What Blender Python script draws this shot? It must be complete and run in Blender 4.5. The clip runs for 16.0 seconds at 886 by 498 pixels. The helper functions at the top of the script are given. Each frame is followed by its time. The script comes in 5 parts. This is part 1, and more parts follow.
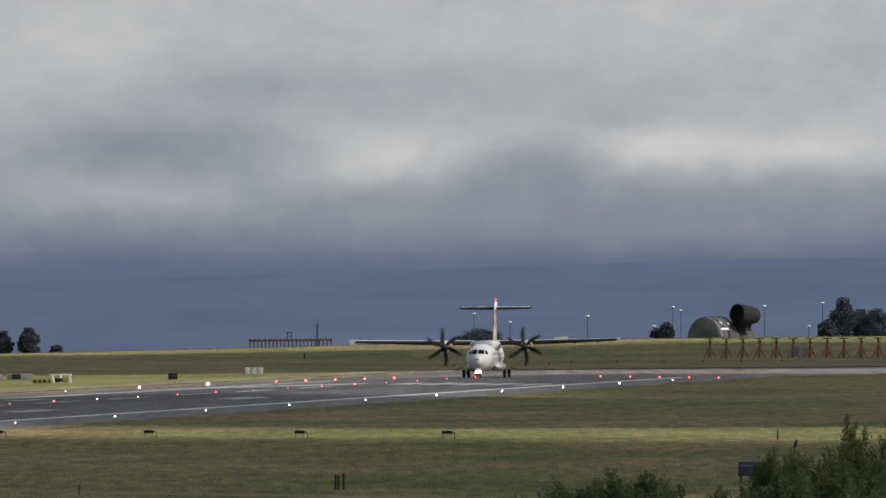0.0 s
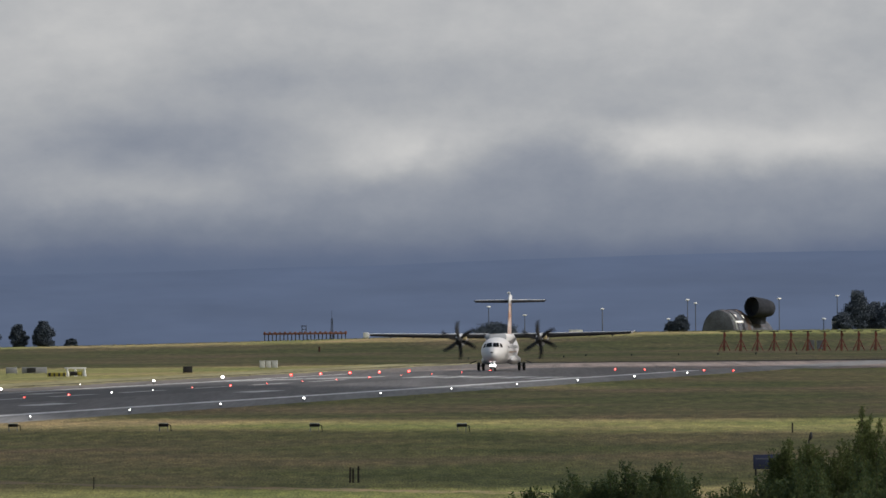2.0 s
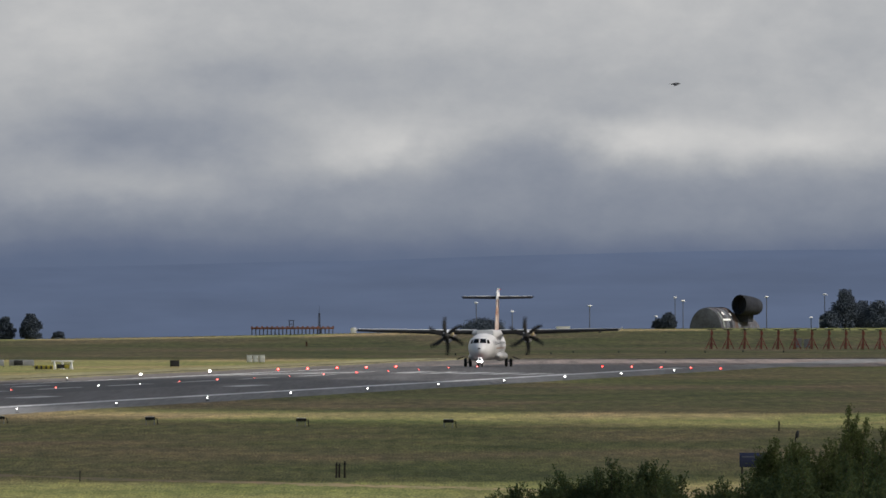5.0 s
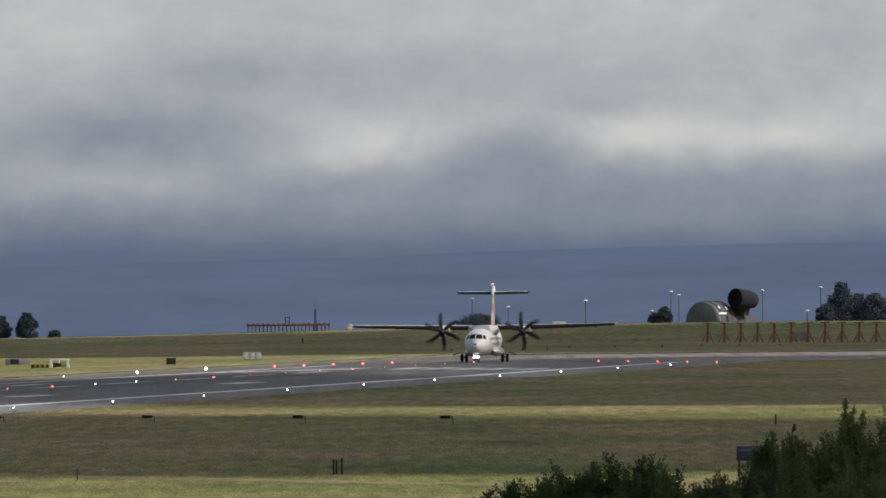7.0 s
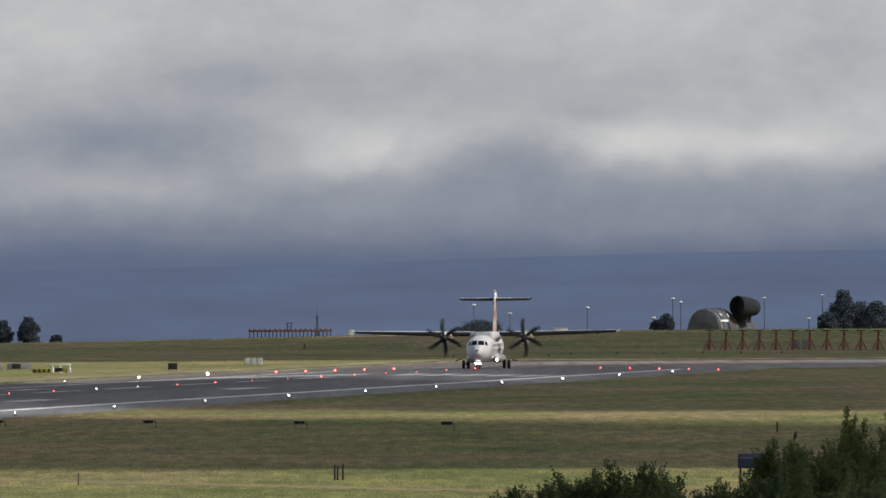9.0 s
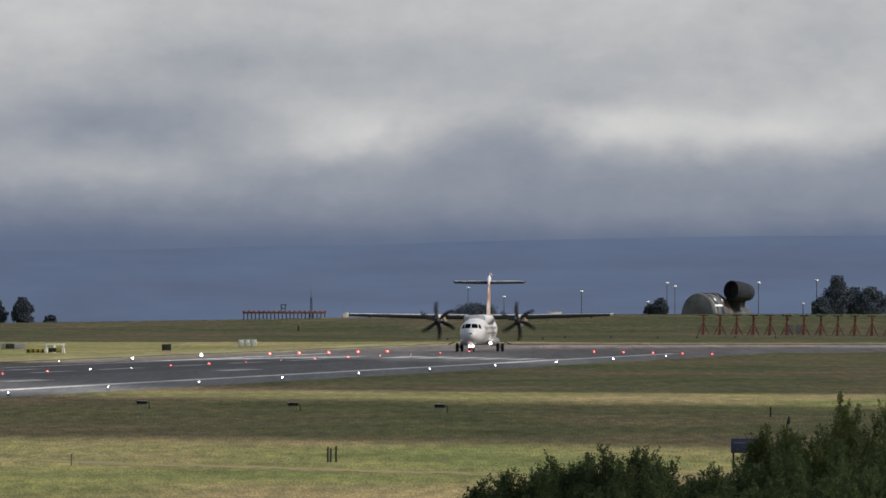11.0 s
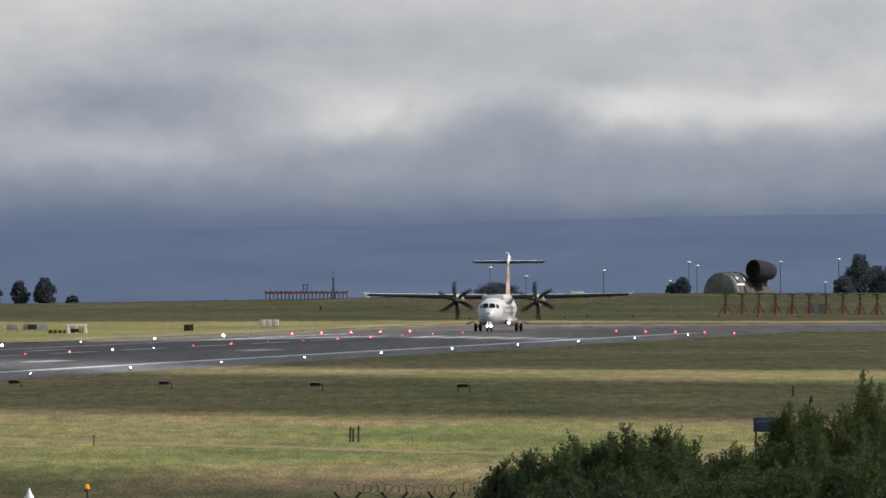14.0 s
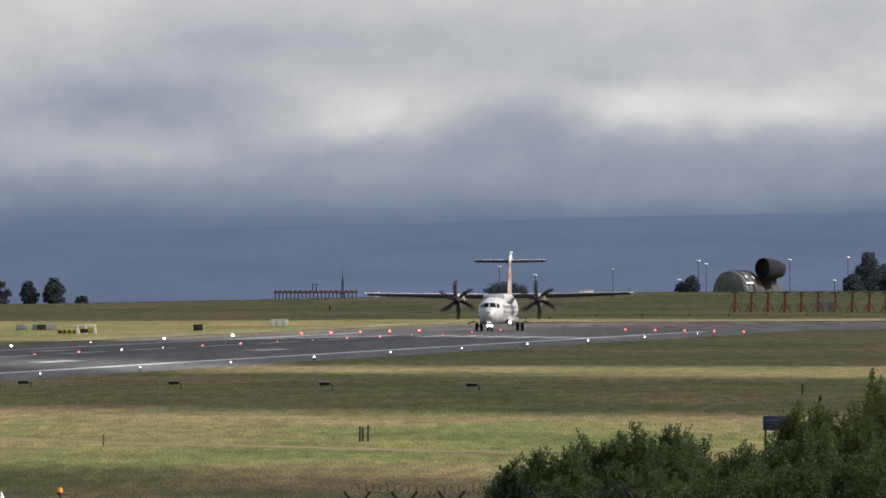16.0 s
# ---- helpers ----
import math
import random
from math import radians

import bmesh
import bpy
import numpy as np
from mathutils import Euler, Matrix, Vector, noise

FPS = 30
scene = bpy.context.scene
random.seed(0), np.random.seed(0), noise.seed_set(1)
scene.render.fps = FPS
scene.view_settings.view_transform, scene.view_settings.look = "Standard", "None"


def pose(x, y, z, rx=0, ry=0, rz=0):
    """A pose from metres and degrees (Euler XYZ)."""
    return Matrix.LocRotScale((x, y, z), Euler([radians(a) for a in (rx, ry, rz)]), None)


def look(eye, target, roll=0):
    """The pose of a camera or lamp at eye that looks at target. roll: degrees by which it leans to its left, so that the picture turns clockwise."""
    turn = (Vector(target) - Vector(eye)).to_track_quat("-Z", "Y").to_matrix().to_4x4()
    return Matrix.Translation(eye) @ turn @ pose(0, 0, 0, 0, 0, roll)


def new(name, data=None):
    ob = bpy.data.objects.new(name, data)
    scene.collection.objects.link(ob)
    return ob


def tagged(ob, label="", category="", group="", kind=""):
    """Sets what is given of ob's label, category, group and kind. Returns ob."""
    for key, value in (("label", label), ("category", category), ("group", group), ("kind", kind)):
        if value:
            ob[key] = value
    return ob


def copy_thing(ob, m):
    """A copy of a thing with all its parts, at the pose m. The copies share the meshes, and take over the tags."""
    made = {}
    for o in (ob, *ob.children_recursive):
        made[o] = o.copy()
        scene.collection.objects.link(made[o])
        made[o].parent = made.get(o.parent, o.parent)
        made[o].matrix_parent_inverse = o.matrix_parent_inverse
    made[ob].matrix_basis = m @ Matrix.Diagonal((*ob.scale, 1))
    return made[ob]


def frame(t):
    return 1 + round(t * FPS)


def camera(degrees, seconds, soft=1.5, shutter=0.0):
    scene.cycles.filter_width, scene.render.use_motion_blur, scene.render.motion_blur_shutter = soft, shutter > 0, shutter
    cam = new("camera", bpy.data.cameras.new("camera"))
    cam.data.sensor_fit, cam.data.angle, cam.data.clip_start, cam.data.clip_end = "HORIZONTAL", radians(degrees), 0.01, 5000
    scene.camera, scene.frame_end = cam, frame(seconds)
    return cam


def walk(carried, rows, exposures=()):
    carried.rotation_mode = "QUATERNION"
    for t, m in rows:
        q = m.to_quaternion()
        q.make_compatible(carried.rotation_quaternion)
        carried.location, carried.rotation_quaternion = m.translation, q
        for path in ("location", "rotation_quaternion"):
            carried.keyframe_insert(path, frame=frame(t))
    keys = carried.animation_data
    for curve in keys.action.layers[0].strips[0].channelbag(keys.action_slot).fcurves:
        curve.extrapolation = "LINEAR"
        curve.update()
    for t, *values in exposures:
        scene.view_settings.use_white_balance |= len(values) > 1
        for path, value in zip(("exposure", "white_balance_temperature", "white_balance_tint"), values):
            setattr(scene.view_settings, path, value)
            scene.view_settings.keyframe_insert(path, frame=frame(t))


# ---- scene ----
cam = camera(2.7740, 16.0, 1.6, 0.15)
EYE_Z = 8.80

# seconds, turn to the right, tilt upward, lean (degrees)
AIM = (
    (0, 0.0000, 0.1453, -0.533), (0.5, -0.0142, 0.1440, -0.593), (1, -0.0171, 0.1458, -0.569), (1.5, -0.0284, 0.1327, -0.586),
    (2, -0.0459, 0.1242, -0.587), (2.5, -0.0317, 0.1108, -0.449), (3, -0.0154, 0.0872, -0.294), (3.5, -0.0313, 0.0913, -0.247),
    (4, -0.0421, 0.1070, -0.164), (4.5, -0.0120, 0.1121, -0.107), (7, 0.0058, 0.0973, -0.576), (7.5, 0.0005, 0.1059, -0.588),
    (8, 0.0030, 0.1264, -0.512), (8.5, -0.0002, 0.1214, -0.444), (11, 0.0164, 0.0631, 0.037), (11.5, 0.0206, 0.0155, -0.043),
    (12, -0.0147, -0.0170, -0.049), (12.5, -0.0529, -0.0141, -0.122), (13, -0.0602, -0.0116, -0.043), (13.5, -0.0587, -0.0153, -0.019),
    (14, -0.0524, -0.0005, -0.099), (14.5, -0.0350, 0.0157, -0.104), (15, -0.0174, 0.0014, -0.044), (15.5, -0.0416, -0.0137, -0.234),
    (16, -0.0811, -0.0028, -0.246),
)
walk(cam, [(t, pose(0, 0, EYE_Z, 90 + up, 0, -right) @ pose(0, 0, 0, 0, 0, lean)) for t, right, up, lean in AIM],
     [(0.0, 0.0), (8.0, 0.02), (11.0, 0.08), (13.0, 0.18), (16.0, 0.28)])

# ---- light ----
SUN_AZ, SUN_EL = radians(102), radians(40)      # clockwise from +Y, above the horizon
SUN_DIR = Vector((math.sin(SUN_AZ) * math.cos(SUN_EL), math.cos(SUN_AZ) * math.cos(SUN_EL), math.sin(SUN_EL)))
world = bpy.data.worlds.new("world")
scene.world = world
world.use_nodes = True
wn = world.node_tree.nodes
sky = wn.new("ShaderNodeTexSky")
sky.sky_type, sky.sun_disc = "NISHITA", False
sky.sun_elevation, sky.sun_rotation = SUN_EL, SUN_AZ
sky.air_density, sky.dust_density = 1.5, 4.0
world.node_tree.links.new(sky.outputs["Color"], wn["Background"].inputs["Color"])
wn["Background"].inputs["Strength"].default_value = 0.085
sun_data = bpy.data.lights.new("sun", "SUN")
sun_data.energy, sun_data.angle, sun_data.color = 3.9, radians(2.6), (1.0, 0.965, 0.91)
sun_lamp = new("sun", sun_data)
sun_lamp.matrix_world = look(SUN_DIR * 900, (0, 0, 0))


# ---- materials ----
def material(name, color, rough=0.7, metal=0.0, vary=0.15, size=1.0, bump=0.0, dirt=None, emit=None, power=0.0, stretch=(1, 1, 1)):
    """Principled surface with a coarse and a fine variation of its colour, size in metres."""
    m = bpy.data.materials.new(name)
    m.use_nodes = True
    n, li = m.node_tree.nodes, m.node_tree.links
    b = n["Principled BSDF"]
    b.inputs["Roughness"].default_value, b.inputs["Metallic"].default_value = rough, metal
    if emit:
        b.inputs["Emission Color"].default_value = (*emit, 1)
        b.inputs["Emission Strength"].default_value = power
    co = n.new("ShaderNodeTexCoord")
    mp = n.new("ShaderNodeMapping")
    mp.inputs["Scale"].default_value = [s / size for s in stretch]
    li.new(co.outputs["Object"], mp.inputs["Vector"])
    coarse, fine = n.new("ShaderNodeTexNoise"), n.new("ShaderNodeTexNoise")
    coarse.inputs["Scale"].default_value, coarse.inputs["Detail"].default_value = 0.7, 3
    fine.inputs["Scale"].default_value, fine.inputs["Detail"].default_value = 6.0, 5
    for t in (coarse, fine):
        li.new(mp.outputs["Vector"], t.inputs["Vector"])
    half = n.new("ShaderNodeMix")
    half.inputs[0].default_value = 0.5
    li.new(coarse.outputs["Fac"], half.inputs[2])
    li.new(fine.outputs["Fac"], half.inputs[3])
    ramp = n.new("ShaderNodeValToRGB")
    low = dirt if dirt else tuple(c * (1 - vary * 2) for c in color)
    ramp.color_ramp.elements[0].position, ramp.color_ramp.elements[0].color = 0.3, (*low, 1)
    ramp.color_ramp.elements[1].position, ramp.color_ramp.elements[1].color = 0.62, (*[min(1, c * (1 + vary * 0.5)) for c in color], 1)
    li.new(half.outputs[0], ramp.inputs["Fac"])
    li.new(ramp.outputs["Color"], b.inputs["Base Color"])
    if bump:
        bp = n.new("ShaderNodeBump")
        bp.inputs["Strength"].default_value, bp.inputs["Distance"].default_value = 0.6, bump
        li.new(fine.outputs["Fac"], bp.inputs["Height"])
        li.new(bp.outputs["Normal"], b.inputs["Normal"])
    return m


def glow(name, color, power):
    return material(name, color, 0.3, 0, 0.02, emit=color, power=power)


def grass_material():
    m = bpy.data.materials.new("grass")
    m.use_nodes = True
    n, li = m.node_tree.nodes, m.node_tree.links
    b = n["Principled BSDF"]
    b.inputs["Roughness"].default_value = 0.95
    b.inputs["Specular IOR Level"].default_value = 0.15
    co = n.new("ShaderNodeTexCoord")

    def tex(scale, stretch, detail=4.0, turn=0.0, distort=0.0):
        mp = n.new("ShaderNodeMapping")
        mp.inputs["Scale"].default_value = stretch
        mp.inputs["Rotation"].default_value = (0, 0, turn)
        li.new(co.outputs["Object"], mp.inputs["Vector"])
        t = n.new("ShaderNodeTexNoise")
        t.inputs["Scale"].default_value, t.inputs["Detail"].default_value = scale, detail
        t.inputs["Distortion"].default_value = distort
        li.new(mp.outputs["Vector"], t.inputs["Vector"])
        return t.outputs["Fac"]

    def ramp(fac, stops):
        r = n.new("ShaderNodeValToRGB")
        while len(r.color_ramp.elements) < len(stops):
            r.color_ramp.elements.new(0.5)
        for e, (p, c) in zip(r.color_ramp.elements, stops):
            e.position, e.color = p, (*c, 1)
        li.new(fac, r.inputs["Fac"])
        return r.outputs["Color"]

    def mix(fac, a, c, kind="MIX"):
        x = n.new("ShaderNodeMix")
        x.data_type, x.blend_type = "RGBA", kind
        if isinstance(fac, float):
            x.inputs[0].default_value = fac
        else:
            li.new(fac, x.inputs[0])
        li.new(a, x.inputs[6])
        li.new(c, x.inputs[7])
        return x.outputs[2]

    # broad patches: green, olive and dry straw; swards run along the field
    broad = ramp(tex(1.0, (0.035, 0.010, 1), 5, 0.05, 0.4), [(0.36, (0.114, 0.126, 0.041)), (0.46, (0.147, 0.144, 0.054)), (0.57, (0.184, 0.154, 0.073)), (0.70, (0.213, 0.156, 0.090))])
    swards = ramp(tex(1.0, (0.16, 0.030, 1), 7, 0.08), [(0.32, (0.78, 0.80, 0.75)), (0.5, (1.0, 1.0, 1.0)), (0.68, (1.20, 1.16, 1.12))])
    clumps = ramp(tex(1.0, (1.2, 0.06, 1), 8), [(0.34, (0.76, 0.78, 0.73)), (0.5, (1.02, 1.02, 1.0)), (0.66, (1.34, 1.30, 1.22))])
    blades = ramp(tex(1.0, (10.0, 0.26, 1), 6), [(0.36, (0.66, 0.67, 0.64)), (0.64, (1.42, 1.41, 1.38))])
    c = mix(1.0, mix(1.0, mix(1.0, broad, swards, "MULTIPLY"), clumps, "MULTIPLY"), blades, "MULTIPLY")
    li.new(c, b.inputs["Base Color"])
    return m


GRASS = grass_material()
ASPHALT = material("asphalt", (0.108, 0.102, 0.105), 0.75, 0, 0.32, 2, stretch=(1, 0.014, 1))
RUBBERED = material("rubber_streaked_asphalt", (0.046, 0.043, 0.046), 0.7, 0, 0.30, 3, stretch=(1, 0.014, 1))
DIRT = material("dirty_worn_asphalt", (0.125, 0.108, 0.100), 0.85, 0, 0.38, 2, stretch=(1, 0.014, 1))
VERGE = material("dry_verge_grass", (0.235, 0.215, 0.125), 0.95, 0, 0.3, 3, dirt=(0.11, 0.10, 0.06), stretch=(1, 0.05, 1))
SHOULDER = material("worn_asphalt", (0.172, 0.170, 0.174), 0.8, 0, 0.26, 2.5, stretch=(1, 0.014, 1))
CONCRETE = material("concrete", (0.205, 0.162, 0.150), 0.85, 0, 0.40, 1.2, stretch=(1, 0.014, 1))
EDGE_PAINT = material("white_edge_line_paint", (0.66, 0.66, 0.67), 0.7, 0, 0.3, 2, dirt=(0.26, 0.26, 0.26), stretch=(1, 0.12, 1))
# dark colour for the thin ragged strips along the pavement edge
DARK_EDGE = material("dark_edge_ground", (0.060, 0.054, 0.042), 0.95, 0, 0.35, 2, stretch=(1, 0.1, 1))
PAINT = material("worn_white_paint", (0.50, 0.50, 0.50), 0.7, 0, 0.3, 3, dirt=(0.16, 0.16, 0.16), stretch=(1, 0.12, 1))
WHITE = material("white_aircraft_paint", (0.70, 0.70, 0.72), 0.36, 0, 0.05, 2)
# grey darkened to imitate the shade on wing and tailplane
UNDERSIDE = material("shaded_wing_grey", (0.060, 0.060, 0.065), 0.85, 0, 0.1, 1)
BOOT = material("black_deicing_boot", (0.025, 0.025, 0.028), 0.8, 0, 0.2, 0.5)
GLASS_DARK = material("cockpit_glass", (0.015, 0.018, 0.022), 0.08, 0, 0.1, 0.5)
RUBBER = material("tyre_rubber", (0.022, 0.022, 0.022), 0.85, 0, 0.25, 0.3, 0.004)
RIM = material("wheel_rim_metal", (0.45, 0.45, 0.46), 0.35, 0.8, 0.15, 0.2)
BLADE = material("propeller_blade", (0.014, 0.013, 0.013), 0.7, 0, 0.2, 0.6)
GOLD = material("gold_orange_livery", (0.30, 0.095, 0.035), 0.35, 0, 0.3, 0.9, dirt=(0.80, 0.77, 0.72))
CREAM = material("cream_gold_paint", (0.62, 0.50, 0.28), 0.4, 0, 0.2, 0.5)
STEEL = material("galvanised_steel", (0.36, 0.37, 0.38), 0.45, 0.6, 0.15, 0.6)
DARKSTEEL = material("dark_painted_steel", (0.030, 0.031, 0.033), 0.85, 0.0, 0.2, 0.5)
RUST = material("rusty_orange_beam", (0.15, 0.055, 0.034), 0.8, 0, 0.3, 0.6, dirt=(0.07, 0.035, 0.028))
REDPAINT = material("red_orange_paint", (0.30, 0.080, 0.058), 0.6, 0, 0.25, 0.8)
YELLOW = material("yellow_sign_paint", (0.35, 0.30, 0.03), 0.6, 0, 0.25, 0.7)
BLACK = material("matt_black", (0.018, 0.018, 0.02), 0.7, 0, 0.2, 0.4)
GREY = material("grey_cabinet_paint", (0.62, 0.62, 0.61), 0.6, 0, 0.15, 0.7)
MIDGREY = material("weathered_grey_board", (0.27, 0.275, 0.29), 0.7, 0, 0.2, 0.6)
WHITEBOX = material("white_painted_metal", (0.75, 0.75, 0.74), 0.5, 0, 0.1, 0.6)
POLE = material("weathered_grey_pole", (0.062, 0.068, 0.080), 0.8, 0.0, 0.2, 0.6)
WOOD = material("dark_weathered_wood", (0.045, 0.036, 0.03), 0.9, 0, 0.3, 0.3, 0.006)
# stained camouflage green, tinted blue to stand in for distance haze
CAMO = material("hazed_stained_green_steel", (0.086, 0.104, 0.126), 0.9, 0.0, 0.2, 1.3, dirt=(0.074, 0.068, 0.074))
camo_ramp = next(x for x in CAMO.node_tree.nodes if x.type == "VALTORGB").color_ramp
for at_, shade in ((0.43, (0.054, 0.064, 0.078)), (0.50, (0.082, 0.068, 0.074)), (0.56, (0.098, 0.120, 0.146))):
    stop = camo_ramp.elements.new(at_)
    stop.color = (*shade, 1)
CAMO_PALE = material("pale_green_steel", (0.15, 0.17, 0.165), 0.7, 0.1, 0.15, 1.0)
# darker grey than the shell, for the end wall
END_GREY = material("dark_end_wall_steel", (0.060, 0.068, 0.078), 0.8, 0.0, 0.25, 1.0)
SCORCHED = material("scorched_brown_steel", (0.075, 0.050, 0.042), 0.9, 0, 0.3, 0.7)
# soot colour with the same blue haze tint painted in
SOOT = material("hazed_sooty_steel", (0.030, 0.033, 0.041), 0.95, 0.0, 0.3, 1.5)
BARK = material("bark", (0.07, 0.055, 0.04), 0.95, 0, 0.3, 0.3, 0.01)
# leaf colour blued to stand in for haze over the far crest
FIR = material("haze_blue_leaves", (0.070, 0.087, 0.114), 0.85, 0, 0.3, 0.8)
LEAF = material("willow_leaves", (0.094, 0.132, 0.066), 0.9, 0, 0.3, 0.9)
LEAF_PALE = material("pale_willow_leaves", (0.108, 0.134, 0.052), 0.9, 0, 0.25, 0.9)
for matt in (LEAF, LEAF_PALE, FIR, SOOT, CAMO, END_GREY, DARKSTEEL, DARK_EDGE, VERGE, UNDERSIDE):
    matt.node_tree.nodes["Principled BSDF"].inputs["Specular IOR Level"].default_value = 0.05


def let_light_through(m, share):
    """Thin leaves pass part of the light on."""
    n, li = m.node_tree.nodes, m.node_tree.links
    b = n["Principled BSDF"]
    thin, both = n.new("ShaderNodeBsdfTranslucent"), n.new("ShaderNodeMixShader")
    li.new(b.inputs["Base Color"].links[0].from_socket, thin.inputs["Color"])
    both.inputs[0].default_value = share
    li.new(b.outputs[0], both.inputs[1])
    li.new(thin.outputs[0], both.inputs[2])
    li.new(both.outputs[0], n["Material Output"].inputs["Surface"])


for leafy in (LEAF, LEAF_PALE):
    let_light_through(leafy, 0.5)
GREENPAINT = material("green_tractor_paint", (0.018, 0.07, 0.03), 0.3, 0, 0.15, 0.6)
AMBER = material("amber_beacon_lens", (0.75, 0.25, 0.01), 0.25, 0, 0.1, 0.1, emit=(1.0, 0.35, 0.02), power=0.25)
BLUE = material("blue_sign_face", (0.010, 0.018, 0.065), 0.5, 0, 0.15, 0.4)
FADED = material("faded_sign_writing", (0.07, 0.08, 0.12), 0.7, 0, 0.2, 0.2)
FEATHER = material("black_feathers", (0.02, 0.02, 0.022), 0.7, 0, 0.2, 0.1)
TUSSOCK = material("tussock_grass", (0.15, 0.15, 0.075), 0.95, 0, 0.3, 1.0)
LAMP_WHITE = glow("white_lamp_glow", (1.0, 0.97, 0.93), 7.0)
LAMP_RED = glow("red_lamp_glow", (1.0, 0.016, 0.012), 4.0)
BULB_RED = glow("red_lamp_core", (1.0, 0.42, 0.36), 3.0)
LAMP_HEAD = glow("headlamp_glow", (1.0, 0.96, 1.0), 10.0)
LAMP_WARM = glow("work_lamp_glow", (1.0, 0.55, 0.28), 0.5)


# ---- mesh helpers ----
def box(bm, c, s, bevel=0.0, turn=0.0):
    r = bmesh.ops.create_cube(bm, size=1.0)
    m = Matrix.Translation(c) @ Matrix.Rotation(turn, 4, "Z") @ Matrix.Diagonal((*s, 1))
    bmesh.ops.transform(bm, matrix=m, verts=r["verts"])
    if bevel:
        edges = list({e for v in r["verts"] for e in v.link_edges})
        bmesh.ops.bevel(bm, geom=edges, offset=bevel, segments=2, affect="EDGES", profile=0.6)


def rod(bm, a, b, r0, r1=None, n=8):
    a, b = Vector(a), Vector(b)
    r = bmesh.ops.create_cone(bm, cap_ends=True, segments=n, radius1=r0, radius2=r0 if r1 is None else r1, depth=(b - a).length)
    m = Matrix.Translation((a + b) / 2) @ (b - a).to_track_quat("Z", "Y").to_matrix().to_4x4()
    bmesh.ops.transform(bm, matrix=m, verts=r["verts"])


def ball(bm, c, s, n=10):
    r = bmesh.ops.create_uvsphere(bm, u_segments=n, v_segments=max(5, n * 2 // 3), radius=1.0)
    bmesh.ops.transform(bm, matrix=Matrix.Translation(c) @ Matrix.Diagonal((*s, 1)), verts=r["verts"])


def loft(bm, rings, close=True):
    """Skin over rings of equally many points, with end caps."""
    vs = [[bm.verts.new(p) for p in ring] for ring in rings]
    k = len(vs[0])
    for a, b in zip(vs, vs[1:]):
        for i in range(k if close else k - 1):
            bm.faces.new((a[i], a[(i + 1) % k], b[(i + 1) % k], b[i]))
    if close:
        bm.faces.new(vs[0][::-1])
        bm.faces.new(vs[-1])
    bmesh.ops.recalc_face_normals(bm, faces=bm.faces[:])


def finish(name, bm, mat, smooth=30.0):
    me = bpy.data.meshes.new(name)
    bm.to_mesh(me)
    bm.free()
    me.materials.append(mat)
    if smooth:
        me.shade_smooth()
        me.set_sharp_from_angle(angle=radians(smooth))
    return me


def part(name, bm, mat, parent=None, label="", at=None, smooth=35.0):
    ob = new(name, finish(name, bm, mat, smooth))
    if parent:
        ob.parent = parent
    if at is not None:
        ob.matrix_basis = at
    return tagged(ob, label) if label else ob


def thing(name, label, category, group="", at=None, kind=""):
    ob = new(name)
    if at is not None:
        ob.matrix_basis = at
    return tagged(ob, label, category, group, kind)


# ---- ground ----
PSI = 0.0961
AX, NX = (math.sin(PSI), math.cos(PSI)), (-math.cos(PSI), math.sin(PSI))


def on_axis(l, lat, z=0.0):
    """A place by its way along the runway and to the left of a line through the eye."""
    return (AX[0] * l + NX[0] * lat, AX[1] * l + NX[1] * lat, z)


def smooth_step(a, b, x):
    t = min(1, max(0, (x - a) / (b - a)))
    return t * t * (3 - 2 * t)


def crest(x):
    return 0.54 + 1.36 * smooth_step(-75, 40, x)


def height(x, y):
    h = crest(x) * smooth_step(2490, 2800, y)
    if y > 2800:
        h -= 0.0042 * (y - 2800) + 0.00008 * max(0, y - 3150) ** 2 * (1 if y < 3500 else 0)
        if y >= 3500:
            h -= 0.00008 * 350 ** 2 + 0.012 * (y - 3500)
    h += 7.1 * (1 - smooth_step(25, 160, math.hypot(x, y)))
    if 700 < y < 3400 and abs(x) < 300 and not (1100 < y < 2200):
        h += 0.10 * noise.noise((x * 0.02, y * 0.006, 3))
    return h


def build_ground():
    xs = sorted(set([-4000, -2500, -1500, -900, -500, -300, -200] + list(range(-150, 151, 10)) + [200, 300, 500, 900, 1500, 2500, 4000]))
    ys = sorted(set([-3000, -1500, -700, -350] + list(range(-200, 201, 20)) + list(range(220, 2200, 20)) + list(range(2200, 3600, 20)) + list(range(3600, 4800, 100))))
    vs = [(x, y, height(x, y)) for y in ys for x in xs]
    k = len(xs)
    fs = [(j * k + i, j * k + i + 1, (j + 1) * k + i + 1, (j + 1) * k + i) for j in range(len(ys) - 1) for i in range(k - 1)]
    me = bpy.data.meshes.new("ground")
    me.from_pydata(vs, [], fs)
    me.materials.append(GRASS)
    me.shade_smooth()
    return tagged(new("ground", me), "mown airfield grass with dry straw patches", "grass", kind="structure")


build_ground()

C_LAT, HALF = 172.5, 22.75


def crown(lat, l=0.0):
    """Height of the cambered pavement, which flattens out at its end."""
    return 0.04 + 0.46 * (1 - min(1, abs(lat - C_LAT) / 25.0) ** 1.2) * (1 - smooth_step(1890, 2040, l))


